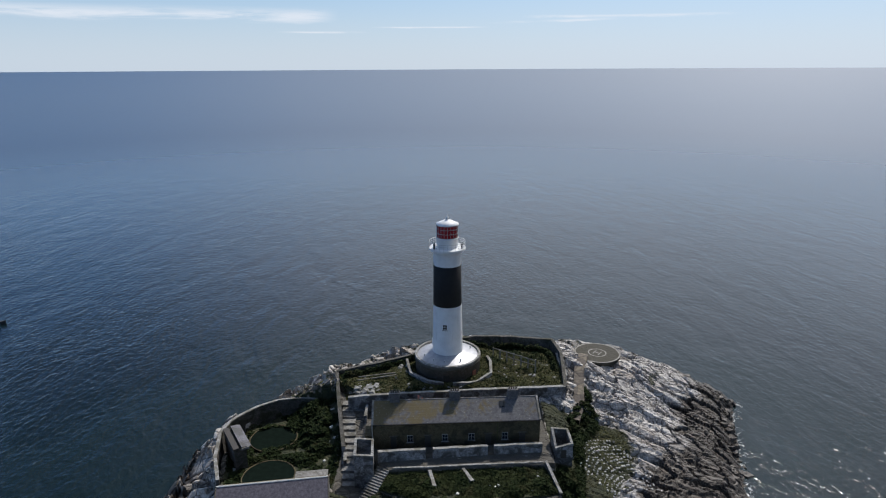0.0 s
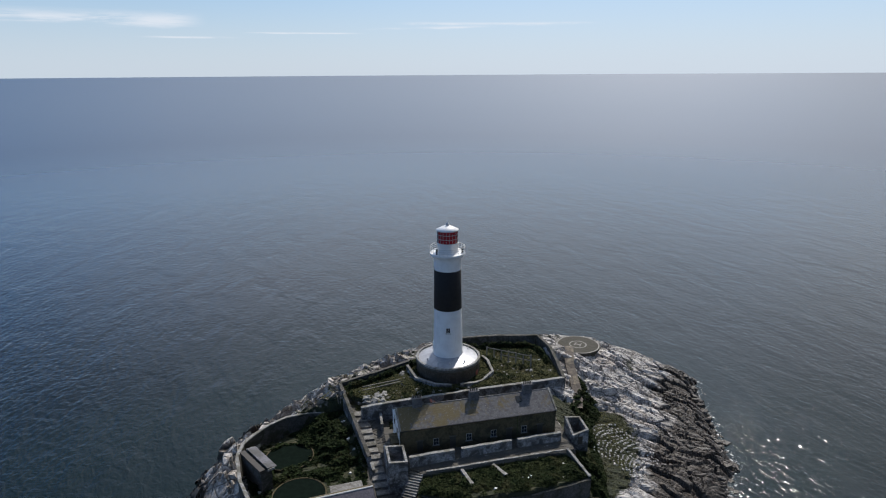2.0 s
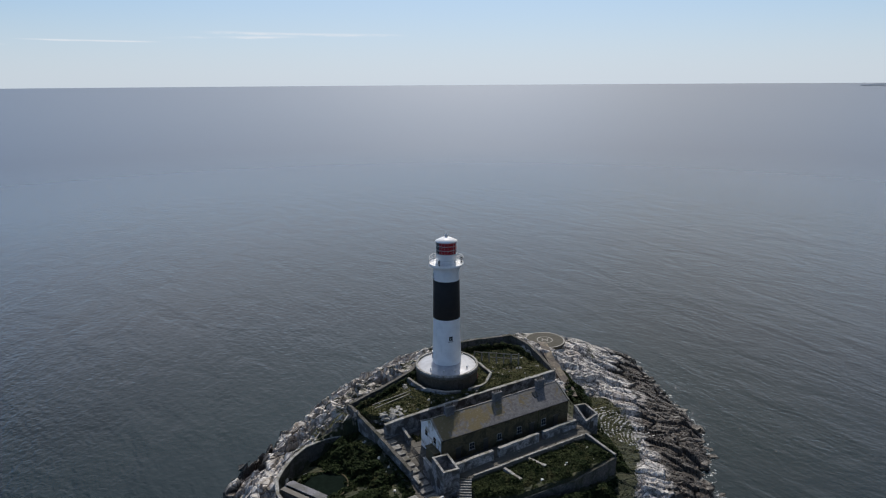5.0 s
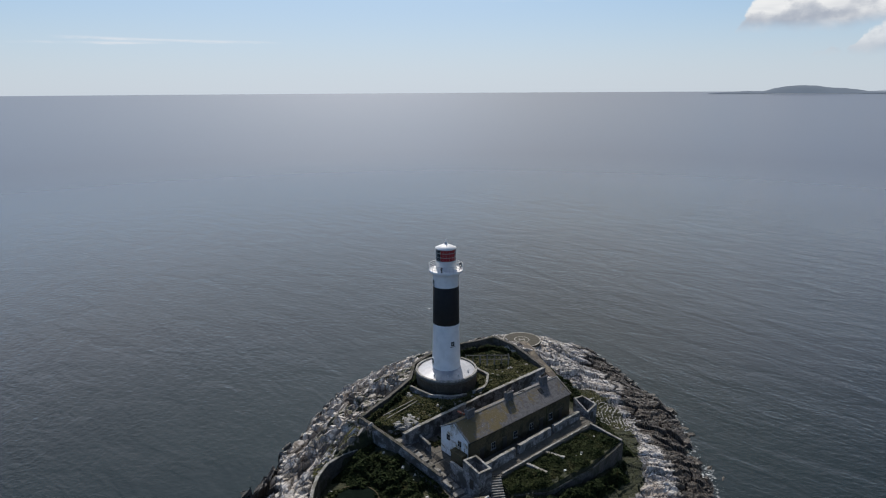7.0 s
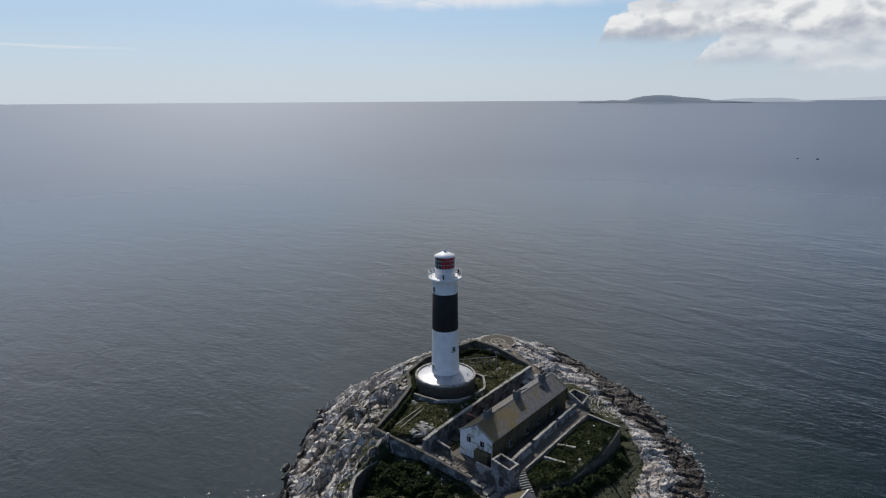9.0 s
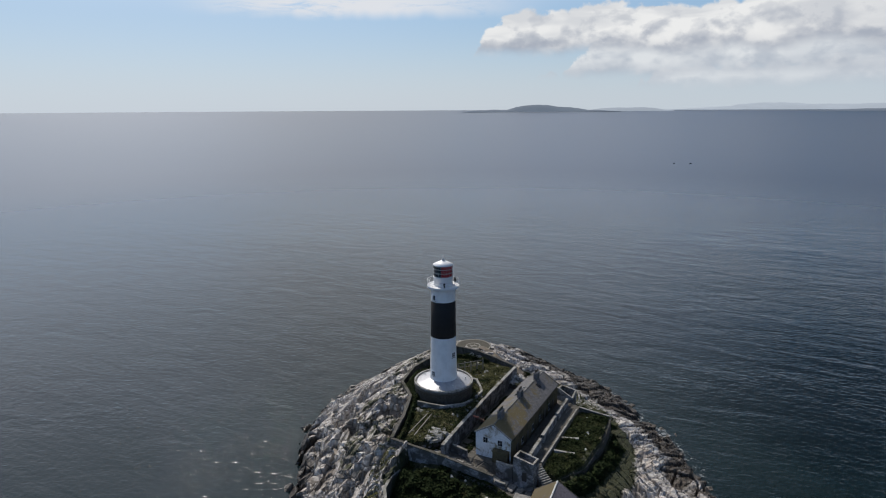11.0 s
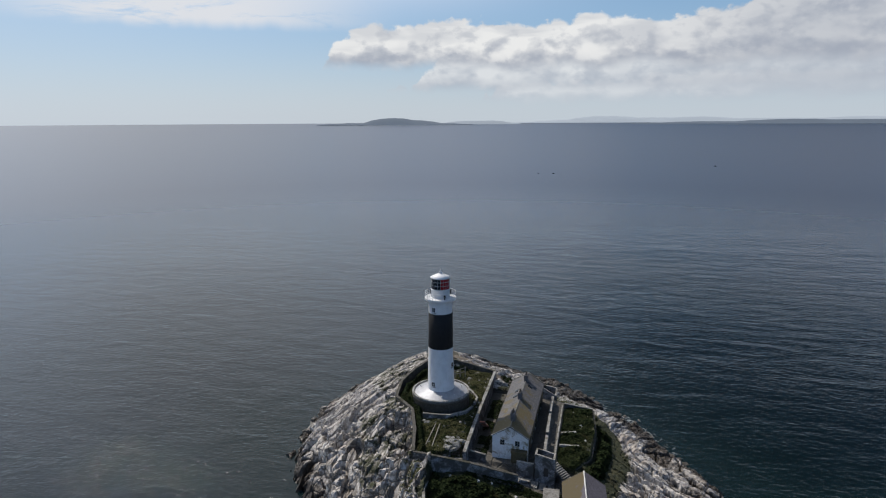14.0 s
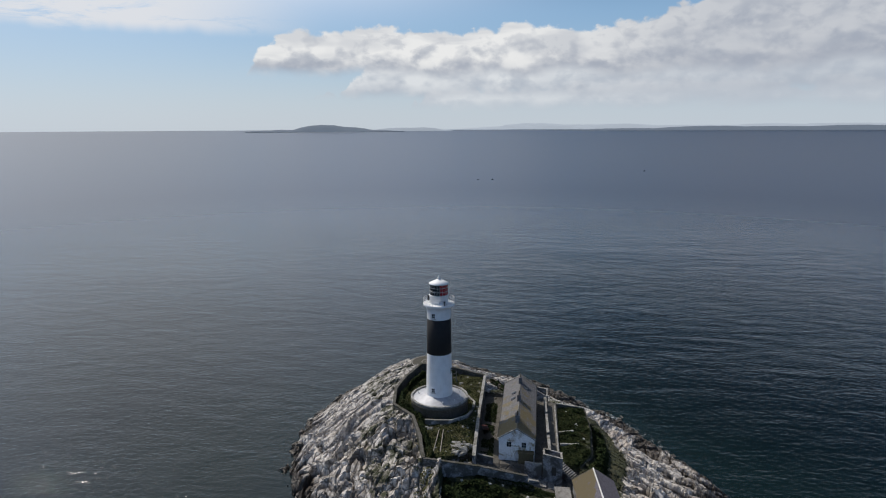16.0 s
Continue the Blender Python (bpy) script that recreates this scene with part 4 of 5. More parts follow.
# ---------------- the dwelling ----------------
HOUSE = pose(1.0, -18.15, 11.7, 0, 0, 2.4)
house = thing("keepers_house", HOUSE, "long olive-walled keepers' dwelling with a slate roof and three chimneys", "house")
L, W, EAVE, RIDGE = 14.15, 3.65, 4.75, 7.0
bm = bmesh.new()
prof = [(-W, -1.2), (-W, EAVE), (0, RIDGE - 0.12), (W, EAVE), (W, -1.2)]
ends = [[bm.verts.new((sx * L, y, z)) for y, z in prof] for sx in (-1, 1)]
for k in range(5):
    bm.faces.new((ends[0][k], ends[0][(k + 1) % 5], ends[1][(k + 1) % 5], ends[1][k]))
bm.faces.new(ends[0][::-1])
bm.faces.new(ends[1])
body_ = part("wall_shell", bm, M["olive"], house, "olive rendered walls")
# limewashed face of each gable
for sx, key in ((-1, "gable"), (1, "olive")):
    bm = bmesh.new()
    ring = [[bm.verts.new((sx * (L + o), y, z)) for y, z in ((-W + 0.02, -1.0), (-W + 0.02, EAVE), (0, RIDGE - 0.1), (W - 0.02, EAVE), (W - 0.02, -1.0))] for o in (0.004, 0.05)]
    for k in range(5):
        bm.faces.new((ring[0][k], ring[0][(k + 1) % 5], ring[1][(k + 1) % 5], ring[1][k]))
    bm.faces.new(ring[1])
    part("gable_face", bm, M[key], house, "patchy limewashed gable")
for sy in (-1, 1):
    bm = bmesh.new()
    slope = [(sy * (W + 0.22), EAVE - 0.13), (0, RIDGE), (0, RIDGE + 0.09), (sy * (W + 0.22), EAVE - 0.02)]
    ends = [[bm.verts.new((sx * (L - 0.1), y, z)) for y, z in slope] for sx in (-1, 1)]
    for k in range(4):
        bm.faces.new((ends[0][k], ends[0][(k + 1) % 4], ends[1][(k + 1) % 4], ends[1][k]))
    bm.faces.new(ends[0])
    bm.faces.new(ends[1][::-1])
    roof = part("roof_slope", bm, M["slate"], house, "grey slates with yellow lichen")
    part("gutter", bar(bmesh.new(), (-L, sy * (W + 0.28), EAVE - 0.12), (L, sy * (W + 0.28), EAVE - 0.12), 0.07, 6), M["black"], roof)
part("ridge_tiles", bar(bmesh.new(), (-L + 0.1, 0, RIDGE + 0.06), (L - 0.1, 0, RIDGE + 0.06), 0.12, 6), M["step"], house)
for sx in (-1, 1):
    bm = bmesh.new()
    for sy in (-1, 1):
        ring = [[bm.verts.new((sx * x, sy * y, z)) for y, z in ((W + 0.25, EAVE - 0.1), (0, RIDGE + 0.05), (0, RIDGE + 0.24), (W + 0.25, EAVE + 0.1))] for x in (L - 0.16, L + 0.16)]
        for k in range(4):
            bm.faces.new((ring[0][k], ring[0][(k + 1) % 4], ring[1][(k + 1) % 4], ring[1][k]))
        bm.faces.new(ring[0])
        bm.faces.new(ring[1])
    part("gable_coping", bm, M["coping"], house, "pale raised gable coping")
for cx in (-10.4, -0.1, 9.95):
    bm = box(bmesh.new(), cx - 0.85, cx + 0.85, -0.42, 0.42, RIDGE - 0.5, RIDGE + 1.35, 0.03)
    box(bm, cx - 0.95, cx + 0.95, -0.5, 0.5, RIDGE + 1.354, RIDGE + 1.55, 0.03)
    ch = part("chimney", bm, M["stack"], house, "squat stone chimney stack")
    for k in range(4):
        px_ = cx - 0.6 + 0.4 * k
        pot = part("chimney_pot", lathe(bmesh.new(), [(0.13, RIDGE + 1.5), (0.11, RIDGE + 1.95), (0.14, RIDGE + 1.97), (0.14, RIDGE + 2.03), (0.1, RIDGE + 2.04)], 10), M["drum"], ch)
        pot.matrix_basis = Matrix.Translation((px_, 0, 0))
bm = box(bmesh.new(), -0.45, 0.45, -0.6, 0.6, 0, 0.1)
sk = part("skylight", bm, M["black"], house, "dark framed skylight")
tilt_ = math.degrees(math.atan2(RIDGE - EAVE, W))
sk.matrix_basis = pose(7.9, -1.2, RIDGE - 1.2 * math.tan(radians(tilt_)) + 0.1, tilt_, 0, 0)
part("pane", box(bmesh.new(), -0.36, 0.36, -0.5, 0.5, 0.1, 0.125), M["pane"], sk)
for sx_ in (2.0, 5.0):
    s2 = copy_thing(sk, pose(sx_, 1.3, RIDGE - 1.3 * math.tan(radians(tilt_)) + 0.1, -tilt_, 0, 0))
    s2.parent = house


def opening(kind, x, y, out, wide, high, z0):
    """A window or door in a long wall; out is -1 for the front."""
    if kind == "door":
        d_ = part("door", box(bmesh.new(), x - wide / 2, x + wide / 2, y + out * 0.07, y - out * 0.2, z0, z0 + high), M["door"], house, "dark recessed door")
        part("lintel", box(bmesh.new(), x - wide / 2 - 0.2, x + wide / 2 + 0.2, y + out * 0.06, y - out * 0.1, z0 + high + 0.004, z0 + high + 0.22), M["drum"], d_)
        return
    fr = part("window", box(bmesh.new(), x - wide / 2, x + wide / 2, y + out * 0.05, y - out * 0.2, z0, z0 + high), M["sash"], house, "small white-framed sash window")
    for i in range(2):
        for j in range(2):
            a, b = x - wide / 2 + 0.07 + i * (wide / 2 - 0.035), x - wide / 2 + 0.07 + i * (wide / 2 - 0.035) + wide / 2 - 0.1
            c_, d_ = z0 + 0.07 + j * (high / 2 - 0.035), z0 + 0.07 + j * (high / 2 - 0.035) + high / 2 - 0.1
            part("pane", box(bmesh.new(), a, b, y + out * 0.07, y + out * 0.02, c_, d_), M["pane"], fr)
    part("sill", box(bmesh.new(), x - wide / 2 - 0.15, x + wide / 2 + 0.15, y + out * 0.16, y - out * 0.1, z0 - 0.14, z0 - 0.004), M["coping"], fr)


for x, kind in ((-10.7, "door"), (-7.9, "window"), (-4.9, "door"), (-2.0, "window"), (2.5, "window"), (5.4, "door"), (8.2, "window"), (11.2, "door")):
    if kind == "door":
        opening("door", x, -W, -1, 1.0, 2.2, 0.0)
    else:
        opening("window", x, -W, -1, 1.0, 1.3, 1.1)
for x in (-9, -3, 4, 9.5):
    opening("window", x, W, 1, 1.0, 1.3, 1.2)
for y in (1.55, -1.5):
    m = Matrix.Translation((-L, y, 3.0)) @ pose(0, 0, 0, 0, 0, -90)
    fr = part("window", box(bmesh.new(), -0.5, 0.5, -0.09, 0.2, 0, 1.2), M["frame"], house, "small gable window")
    fr.matrix_basis = m
    for i in range(2):
        for j in range(2):
            part("pane", box(bmesh.new(), -0.44 + i * 0.46, -0.02 + i * 0.46, -0.11, -0.05, 0.07 + j * 0.56, 0.58 + j * 0.56), M["pane"], fr)
part("lean_to", box(box(bmesh.new(), -L - 1.3, -L - 0.055, -W + 0.2, -W + 3.2, -1.2, 2.3, 0.03), -L - 1.4, -L - 0.058, -W + 0.1, -W + 3.3, 2.304, 2.45), M["olive"], house, "small olive lean-to at the gable")
part("downpipe", bar(bmesh.new(), (-L - 0.1, -W - 0.05, -0.3), (-L - 0.1, -W - 0.05, EAVE), 0.06), M["frame"], house)
part("downpipe", bar(bmesh.new(), (6.9, -W - 0.08, 0), (6.9, -W - 0.08, EAVE - 0.1), 0.06), M["leaf_dry"], house)


def roofless(name, m, wx, wy, tops, low, thick, label, dark_panel):
    """A small roofless outhouse: four walls with coping, sloping tops (south-west, south-east, north-east, north-west)."""
    ob = thing(name, m, label, "outhouse")
    cs = [(-wx, -wy), (wx, -wy), (wx, wy), (-wx, wy)]
    for k in range(4):
        (ax, ay), (bx, by) = cs[k], cs[(k + 1) % 4]
        ta, tb = tops[k], tops[(k + 1) % 4]
        bm_, bc_ = bmesh.new(), bmesh.new()
        ux, uy = (bx - ax), (by - ay)
        ln = math.hypot(ux, uy)
        ux, uy = ux / ln, uy / ln
        nx_, ny_ = -uy, ux
        e0, e1 = (0, 0) if k % 2 == 0 else (thick, -thick)
        for b_, z0a, z0b, ha, hb, g_ in ((bm_, low, low, ta, tb, 0.0), (bc_, ta + 0.004, tb + 0.004, ta + 0.12, tb + 0.12, 0.03)):
            vs = []
            for s, zl, zh in ((e0, z0a, ha), (ln + e1, z0b, hb)):
                for o in (-g_, thick + g_):
                    vs.append([b_.verts.new((ax + ux * s + nx_ * o, ay + uy * s + ny_ * o, z)) for z in (zl, zh)])
            p, q, r_, s_ = vs
            for f in ((p[0], p[1], q[1], q[0]), (r_[0], s_[0], s_[1], r_[1]), (p[0], r_[0], r_[1], p[1]), (q[0], q[1], s_[1], s_[0]), (p[1], r_[1], s_[1], q[1]), (p[0], q[0], s_[0], r_[0])):
                b_.faces.new(f)
        wl_ = part("wall", bm_, M["wash"], ob, "peeling whitewashed wall")
        part("coping", bc_, M["coping"], wl_)
    # no hole is cut: a thin dark panel paints the opening's shade
    part("opening", box(bmesh.new(), *dark_panel), M["door"], ob, "dark panel painted as a shaded opening")
    # solid fill added up near the wall tops, so the inside catches light
    part("raised_fill", box(bmesh.new(), -wx + thick, wx - thick, -wy + thick, wy - thick, low + 0.1, min(tops) - 1.3), M["concrete"], ob)
    return ob


roofless("outhouse", pose(-14.1, -26.1, 9.0, 0, 0, 3), 1.55, 1.95, (5.3, 5.0, 5.7, 6.0), -1.0, 0.35, "small roofless whitewashed outhouse with peeling walls", (-1.6, -1.54, -0.7, 0.2, 1.6, 3.4))
roofless("outhouse", pose(18.9, -22.3, 10.6, 0, 0, 3), 1.5, 1.85, (2.0, 2.8, 3.3, 3.7), -2.0, 0.35, "roofless whitewashed outhouse at the far end of the terrace", (-0.5, 0.4, -1.89, -1.84, 0.2, 1.7))

# ---------------- helicopter pad ----------------
pad = thing("helipad", pose(32.8, 9.8, 13.7, 0, 0, -38), "round concrete helicopter pad with a faded ring and letter H", "helipad")
part("slab", lathe(bmesh.new(), [(4.7, -0.9), (4.9, -0.45), (4.95, -0.4), (4.95, 0), (0.02, 0.0)], 64), M["pad"], pad)
part("base", lathe(bmesh.new(), [(4.4, -3.2), (4.4, -0.7)], 48), M["rubble"], pad, "rubble stone base")
part("edge_ring", lathe(bmesh.new(), [(4.6, 0.004), (4.6, 0.012), (4.88, 0.012), (4.88, 0.004)], 64), M["mark"], pad, "faded pale edge ring")
part("circle_marking", lathe(bmesh.new(), [(1.75, 0.004), (1.75, 0.012), (1.98, 0.012), (1.98, 0.004)], 48), M["mark"], pad)
bm = box(bmesh.new(), -0.75, -0.5, -0.9, 0.9, 0.004, 0.014)
box(bm, 0.5, 0.75, -0.9, 0.9, 0.004, 0.014)
box(bm, -0.5, 0.5, -0.14, 0.14, 0.004, 0.014)
part("letter_h", bm, M["mark"], pad, "faded white letter H")


def ribbon(name, pts, half, mat, label, lift=0.12, kind="structure"):
    """A path laid on the ground along points."""
    vs, fs = [], []
    dense = []
    for a, b in zip(pts, pts[1:]):
        dense += [(a[0] + (b[0] - a[0]) * i / 8, a[1] + (b[1] - a[1]) * i / 8) for i in range(8)]
    dense.append(pts[-1])
    lv = [float(ground_at(x, y)) for x, y in dense]
    lv = [sum(lv[max(0, i - 4):i + 5]) / len(lv[max(0, i - 4):i + 5]) for i in range(len(lv))]
    for i, (x, y) in enumerate(dense):
        p, q = dense[max(0, i - 1)], dense[min(len(dense) - 1, i + 1)]
        ln = math.hypot(q[0] - p[0], q[1] - p[1])
        nx_, ny_ = -(q[1] - p[1]) / ln * half, (q[0] - p[0]) / ln * half
        for s, dz_ in ((1, -1.2), (1, lift), (-1, lift), (-1, -1.2)):
            vs.append((x + s * nx_, y + s * ny_, lv[i] + dz_))
    for i in range(len(dense) - 1):
        k = 4 * i
        fs += [(k, k + 4, k + 5, k + 1), (k + 1, k + 5, k + 6, k + 2), (k + 2, k + 6, k + 7, k + 3)]
    return tagged(mesh_object(name, vs, fs, mat), label, "path", kind=kind)


ribbon("path", [(23.0, -13.5), (24.8, -9.5), (25.6, -5), (26.6, 0.0), (28.8, 5.6)], 0.95, M["path"], "pale concrete footpath to the helicopter pad", 0.7)

# ---------------- stepped lane and stairs ----------------
lane = thing("stepped_lane", Matrix(), "long flight of broad worn stone steps", "steps")
for k in range(13):
    y0 = -8.6 - k * 1.5
    xw = -20.35 + (-y0 - 8.6) * (1.95 / 14.0) * 0.92 + 0.35
    zt = 13.0 - k * 0.36
    part("step", box(bmesh.new(), xw, xw + 2.4, y0 - 1.5, y0 + 0.05, zt - 1.3, zt, 0.04), M["step" if k % 3 else "concrete"], lane)
stair = thing("garden_steps", pose(-10.9, -26.9, 11.4, 0, 0, -30), "flight of worn pale stone steps beside the outhouse", "steps")
for k in range(13):
    part("step", box(bmesh.new(), -1.2, 1.2, -0.42 * (k + 1), -0.42 * k + 0.06, -1.9 - 0.215 * k, -0.215 * k - 0.2, 0.03), M["step"], stair)
stair = thing("tower_steps", pose(-1.0, -11.0, 11.7, 0, 0, 92), "narrow flight of reddish steps up to the tower", "steps")
for k in range(14):
    part("step", box(bmesh.new(), -0.6, 0.6, 0.34 * k, 0.34 * k + 0.36, 0.25 * (k + 1) - 0.3, 0.25 * (k + 1), 0.02), M["red_brick" if k % 2 else "step"], stair)

# ---------------- yard: tanks, hut, shed ----------------
for x, y, r, lab in ((-31.9, -14.9, 4.3, "round open water tank, overgrown, with a dark bottom"), (-30.0, -26.0, 4.4, "round tank half full of green water")):
    tank = thing("water_tank", Matrix.Translation((x, y, 8.6)), lab, "tank", "yard tanks")
    part("tank_wall", lathe(bmesh.new(), [(r, -0.6), (r, 0.62), (r - 0.06, 0.7), (r - 0.2, 0.66), (r - 0.22, 0.1)], 48), M["olive"], tank)
    n_ = painted("tank_water_%s" % r, (0.006, 0.010, 0.008), (0.009, 0.015, 0.012), 0.9)
    n_.node_tree.nodes["Principled BSDF"].inputs["Specular IOR Level"].default_value = 0.0
    part("tank_floor", lathe(bmesh.new(), [(r - 0.22, 0.58), (0.02, 0.58)], 48), n_, tank, "dark green water")
hut = thing("hut", pose(-36.9, -20.5, 9.0, 0, 0, 31), "narrow stone hut with a pale lean-to roof", "hut")
part("wall_shell", box(bmesh.new(), -1.0, 1.0, -3.6, 3.6, -1.5, 3.6), M["rubble"], hut)
bm = bmesh.new()
box(bm, -0.45, 1.2, -3.75, 3.75, 4.02, 4.14, 0.0, pose(0, 0, 0, 0, 9, 0))
part("roof", bm, M["hut_roof"], hut, "pale corrugated lean-to roof")
part("fascia", box(bmesh.new(), -1.1, -0.2, -3.7, 3.7, 3.604, 4.05), M["door"], hut)
for s in (-1, 1):
    part("coping_stone", box(bmesh.new(), 0.2, 1.4, s * 3.85 - 0.12, s * 3.85 + 0.12, 3.6, 3.95), M["coping"], hut)

SH = pose(-26.6, -35.0, 8.6, 0, 0, 8)
shed = thing("store_house", SH, "stone store with slate roof and pale ridge", "outbuilding")
L2, W2, E2, R2 = 8.0, 3.75, 3.6, 6.1
bm = bmesh.new()
prof = [(-W2, -2.5), (-W2, E2), (0, R2 - 0.1), (W2, E2), (W2, -2.5)]
ends = [[bm.verts.new((sx * L2, y, z)) for y, z in prof] for sx in (-1, 1)]
for k in range(5):
    bm.faces.new((ends[0][k], ends[0][(k + 1) % 5], ends[1][(k + 1) % 5], ends[1][k]))
bm.faces.new(ends[0][::-1])
bm.faces.new(ends[1])
part("wall_shell", bm, M["wash"], shed)
for sy in (-1, 1):
    bm = bmesh.new()
    slope = [(sy * (W2 + 0.25), E2 - 0.12), (0, R2), (0, R2 + 0.1), (sy * (W2 + 0.25), E2)]
    ends = [[bm.verts.new((sx * (L2 + 0.15), y, z)) for y, z in slope] for sx in (-1, 1)]
    for k in range(4):
        bm.faces.new((ends[0][k], ends[0][(k + 1) % 4], ends[1][(k + 1) % 4], ends[1][k]))
    bm.faces.new(ends[0])
    bm.faces.new(ends[1][::-1])
    part("roof_slope", bm, M["shed_slate"], shed, "mottled purple-grey slates" if sy < 0 else "lichen-covered slates")
part("ridge", bar(bmesh.new(), (-L2 - 0.1, 0, R2 + 0.06), (L2 + 0.1, 0, R2 + 0.06), 0.15), M["frame"], shed, "pale mortared ridge")
for sx in (-1, 1):
    for sy in (-1, 1):
        part("verge", bar(bmesh.new(), (sx * (L2 + 0.12), 0, R2 + 0.02), (sx * (L2 + 0.12), sy * (W2 + 0.25), E2 - 0.02), 0.12), M["drum"], shed)
store = thing("flat_roofed_store", pose(-22.4, -28.4, 8.6, 0, 0, 6), "small store with a pale flat concrete roof", "outbuilding")
part("wall_shell", box(bmesh.new(), -2.4, 2.4, -1.35, 1.35, -2.0, 2.1), M["wash"], store)
part("roof_slab", box(bmesh.new(), -2.6, 2.6, -1.5, 1.5, 2.104, 2.3, 0.03), M["concrete"], store, "pale weathered roof slab")

# ---------------- frame fence in the tower garden ----------------
fence = thing("timber_fence", Matrix(), "old grey timber frame fence standing in the garden", "fence")
A, B = Vector((9.6, 4.9, 0)), Vector((17.6, -0.9, 0))
for k in range(7):
    p = A + (B - A) * k / 6
    g_ = float(ground_at(p.x, p.y))
    part("post", box(bmesh.new(), p.x - 0.11, p.x + 0.11, p.y - 0.11, p.y + 0.11, g_ - 0.3, 17.5 - 0.12 * (k % 3)), M["wood"], fence)
for zz, b0, b1 in ((17.35, 0.0, 1.0), (16.3, 0.3, 1.0)):
    part("rail", bar(bmesh.new(), tuple(A + (B - A) * b0 + Vector((0, 0, zz))), tuple(A + (B - A) * b1 + Vector((0, 0, zz - 0.15))), 0.1, 4), M["wood"], fence)

# ---------------- old timbers and gallery fittings ----------------
for k, (a, b) in enumerate((((-17.8, -2.3), (-9.6, -1.9)), ((-17.9, -3.7), (-9.7, -2.8)))):
    za, zb = float(ground_at(*a)) + 0.14, float(ground_at(*b)) + 0.14
    bm = box(bmesh.new(), -math.dist(a, b) / 2, math.dist(a, b) / 2, -0.1, 0.1, -0.09, 0.09, 0.02)
    ob = part("timber_beam", bm, M["wood"])
    ob.matrix_basis = look(((a[0] + b[0]) / 2, (a[1] + b[1]) / 2, (za + zb) / 2), (b[0], b[1], zb)) @ pose(0, 0, 0, 0, 90, 0)
    tagged(ob, "long grey timber beam lying in the grass", "beam", "garden timbers")
for heading in (-145, -28, 60):
    m = pose(3.05 * math.cos(radians(heading)), 3.05 * math.sin(radians(heading)), 40.88)
    lamp = part("gallery_lamp", lathe(bmesh.new(), [(0.16, 0.0), (0.16, 0.5), (0.22, 0.55), (0.22, 0.95), (0.12, 1.1), (0.02, 1.12)], 12), M["black"], tower, "small dark gallery lamp")
    lamp.matrix_basis = m

# ---------------- boats ----------------
def boat(x, y, size, turn, label):
    b_ = thing("boat", pose(x, y, 0.1, 0, 0, turn) @ Matrix.Scale(size, 4), label, "boat", "boats on the sea")
    bm_ = bmesh.new()
    rows_ = []
    for i in range(9):
        f = i / 8
        wd = 0.5 * (1 - max(0, (f - 0.45) / 0.55) ** 2.2) + 0.02
        rows_.append([bm_.verts.new(v) for v in ((f * 3 - 1.5, -wd, 0.45 + 0.2 * f * f), (f * 3 - 1.5, -wd * 0.7, -0.25), (f * 3 - 1.5, wd * 0.7, -0.25), (f * 3 - 1.5, wd, 0.45 + 0.2 * f * f))])
    for a, c_ in zip(rows_, rows_[1:]):
        for k in range(4):
            bm_.faces.new((a[k], a[(k + 1) % 4], c_[(k + 1) % 4], c_[k]))
    bm_.faces.new(rows_[0])
    bm_.faces.new(rows_[-1][::-1])
    part("hull", bm_, M["boat"], b_)
    part("cabin", box(bmesh.new(), -0.6, 0.3, -0.3, 0.3, 0.4, 1.15, 0.08), M["boat"], b_)


boat(-134.6, 61.5, 1.5, 10, "small dark inflatable boat on the sea")
boat(808, 103, 1.0, 100, "small dark fishing boat far out")
boat(815, 82, 1.2, 80, "small dark fishing boat far out")
boat(1027, -162, 1.3, 60, "pale speck of a far boat")

# ---------------- plants and loose stones ----------------
rng = np.random.RandomState(11)


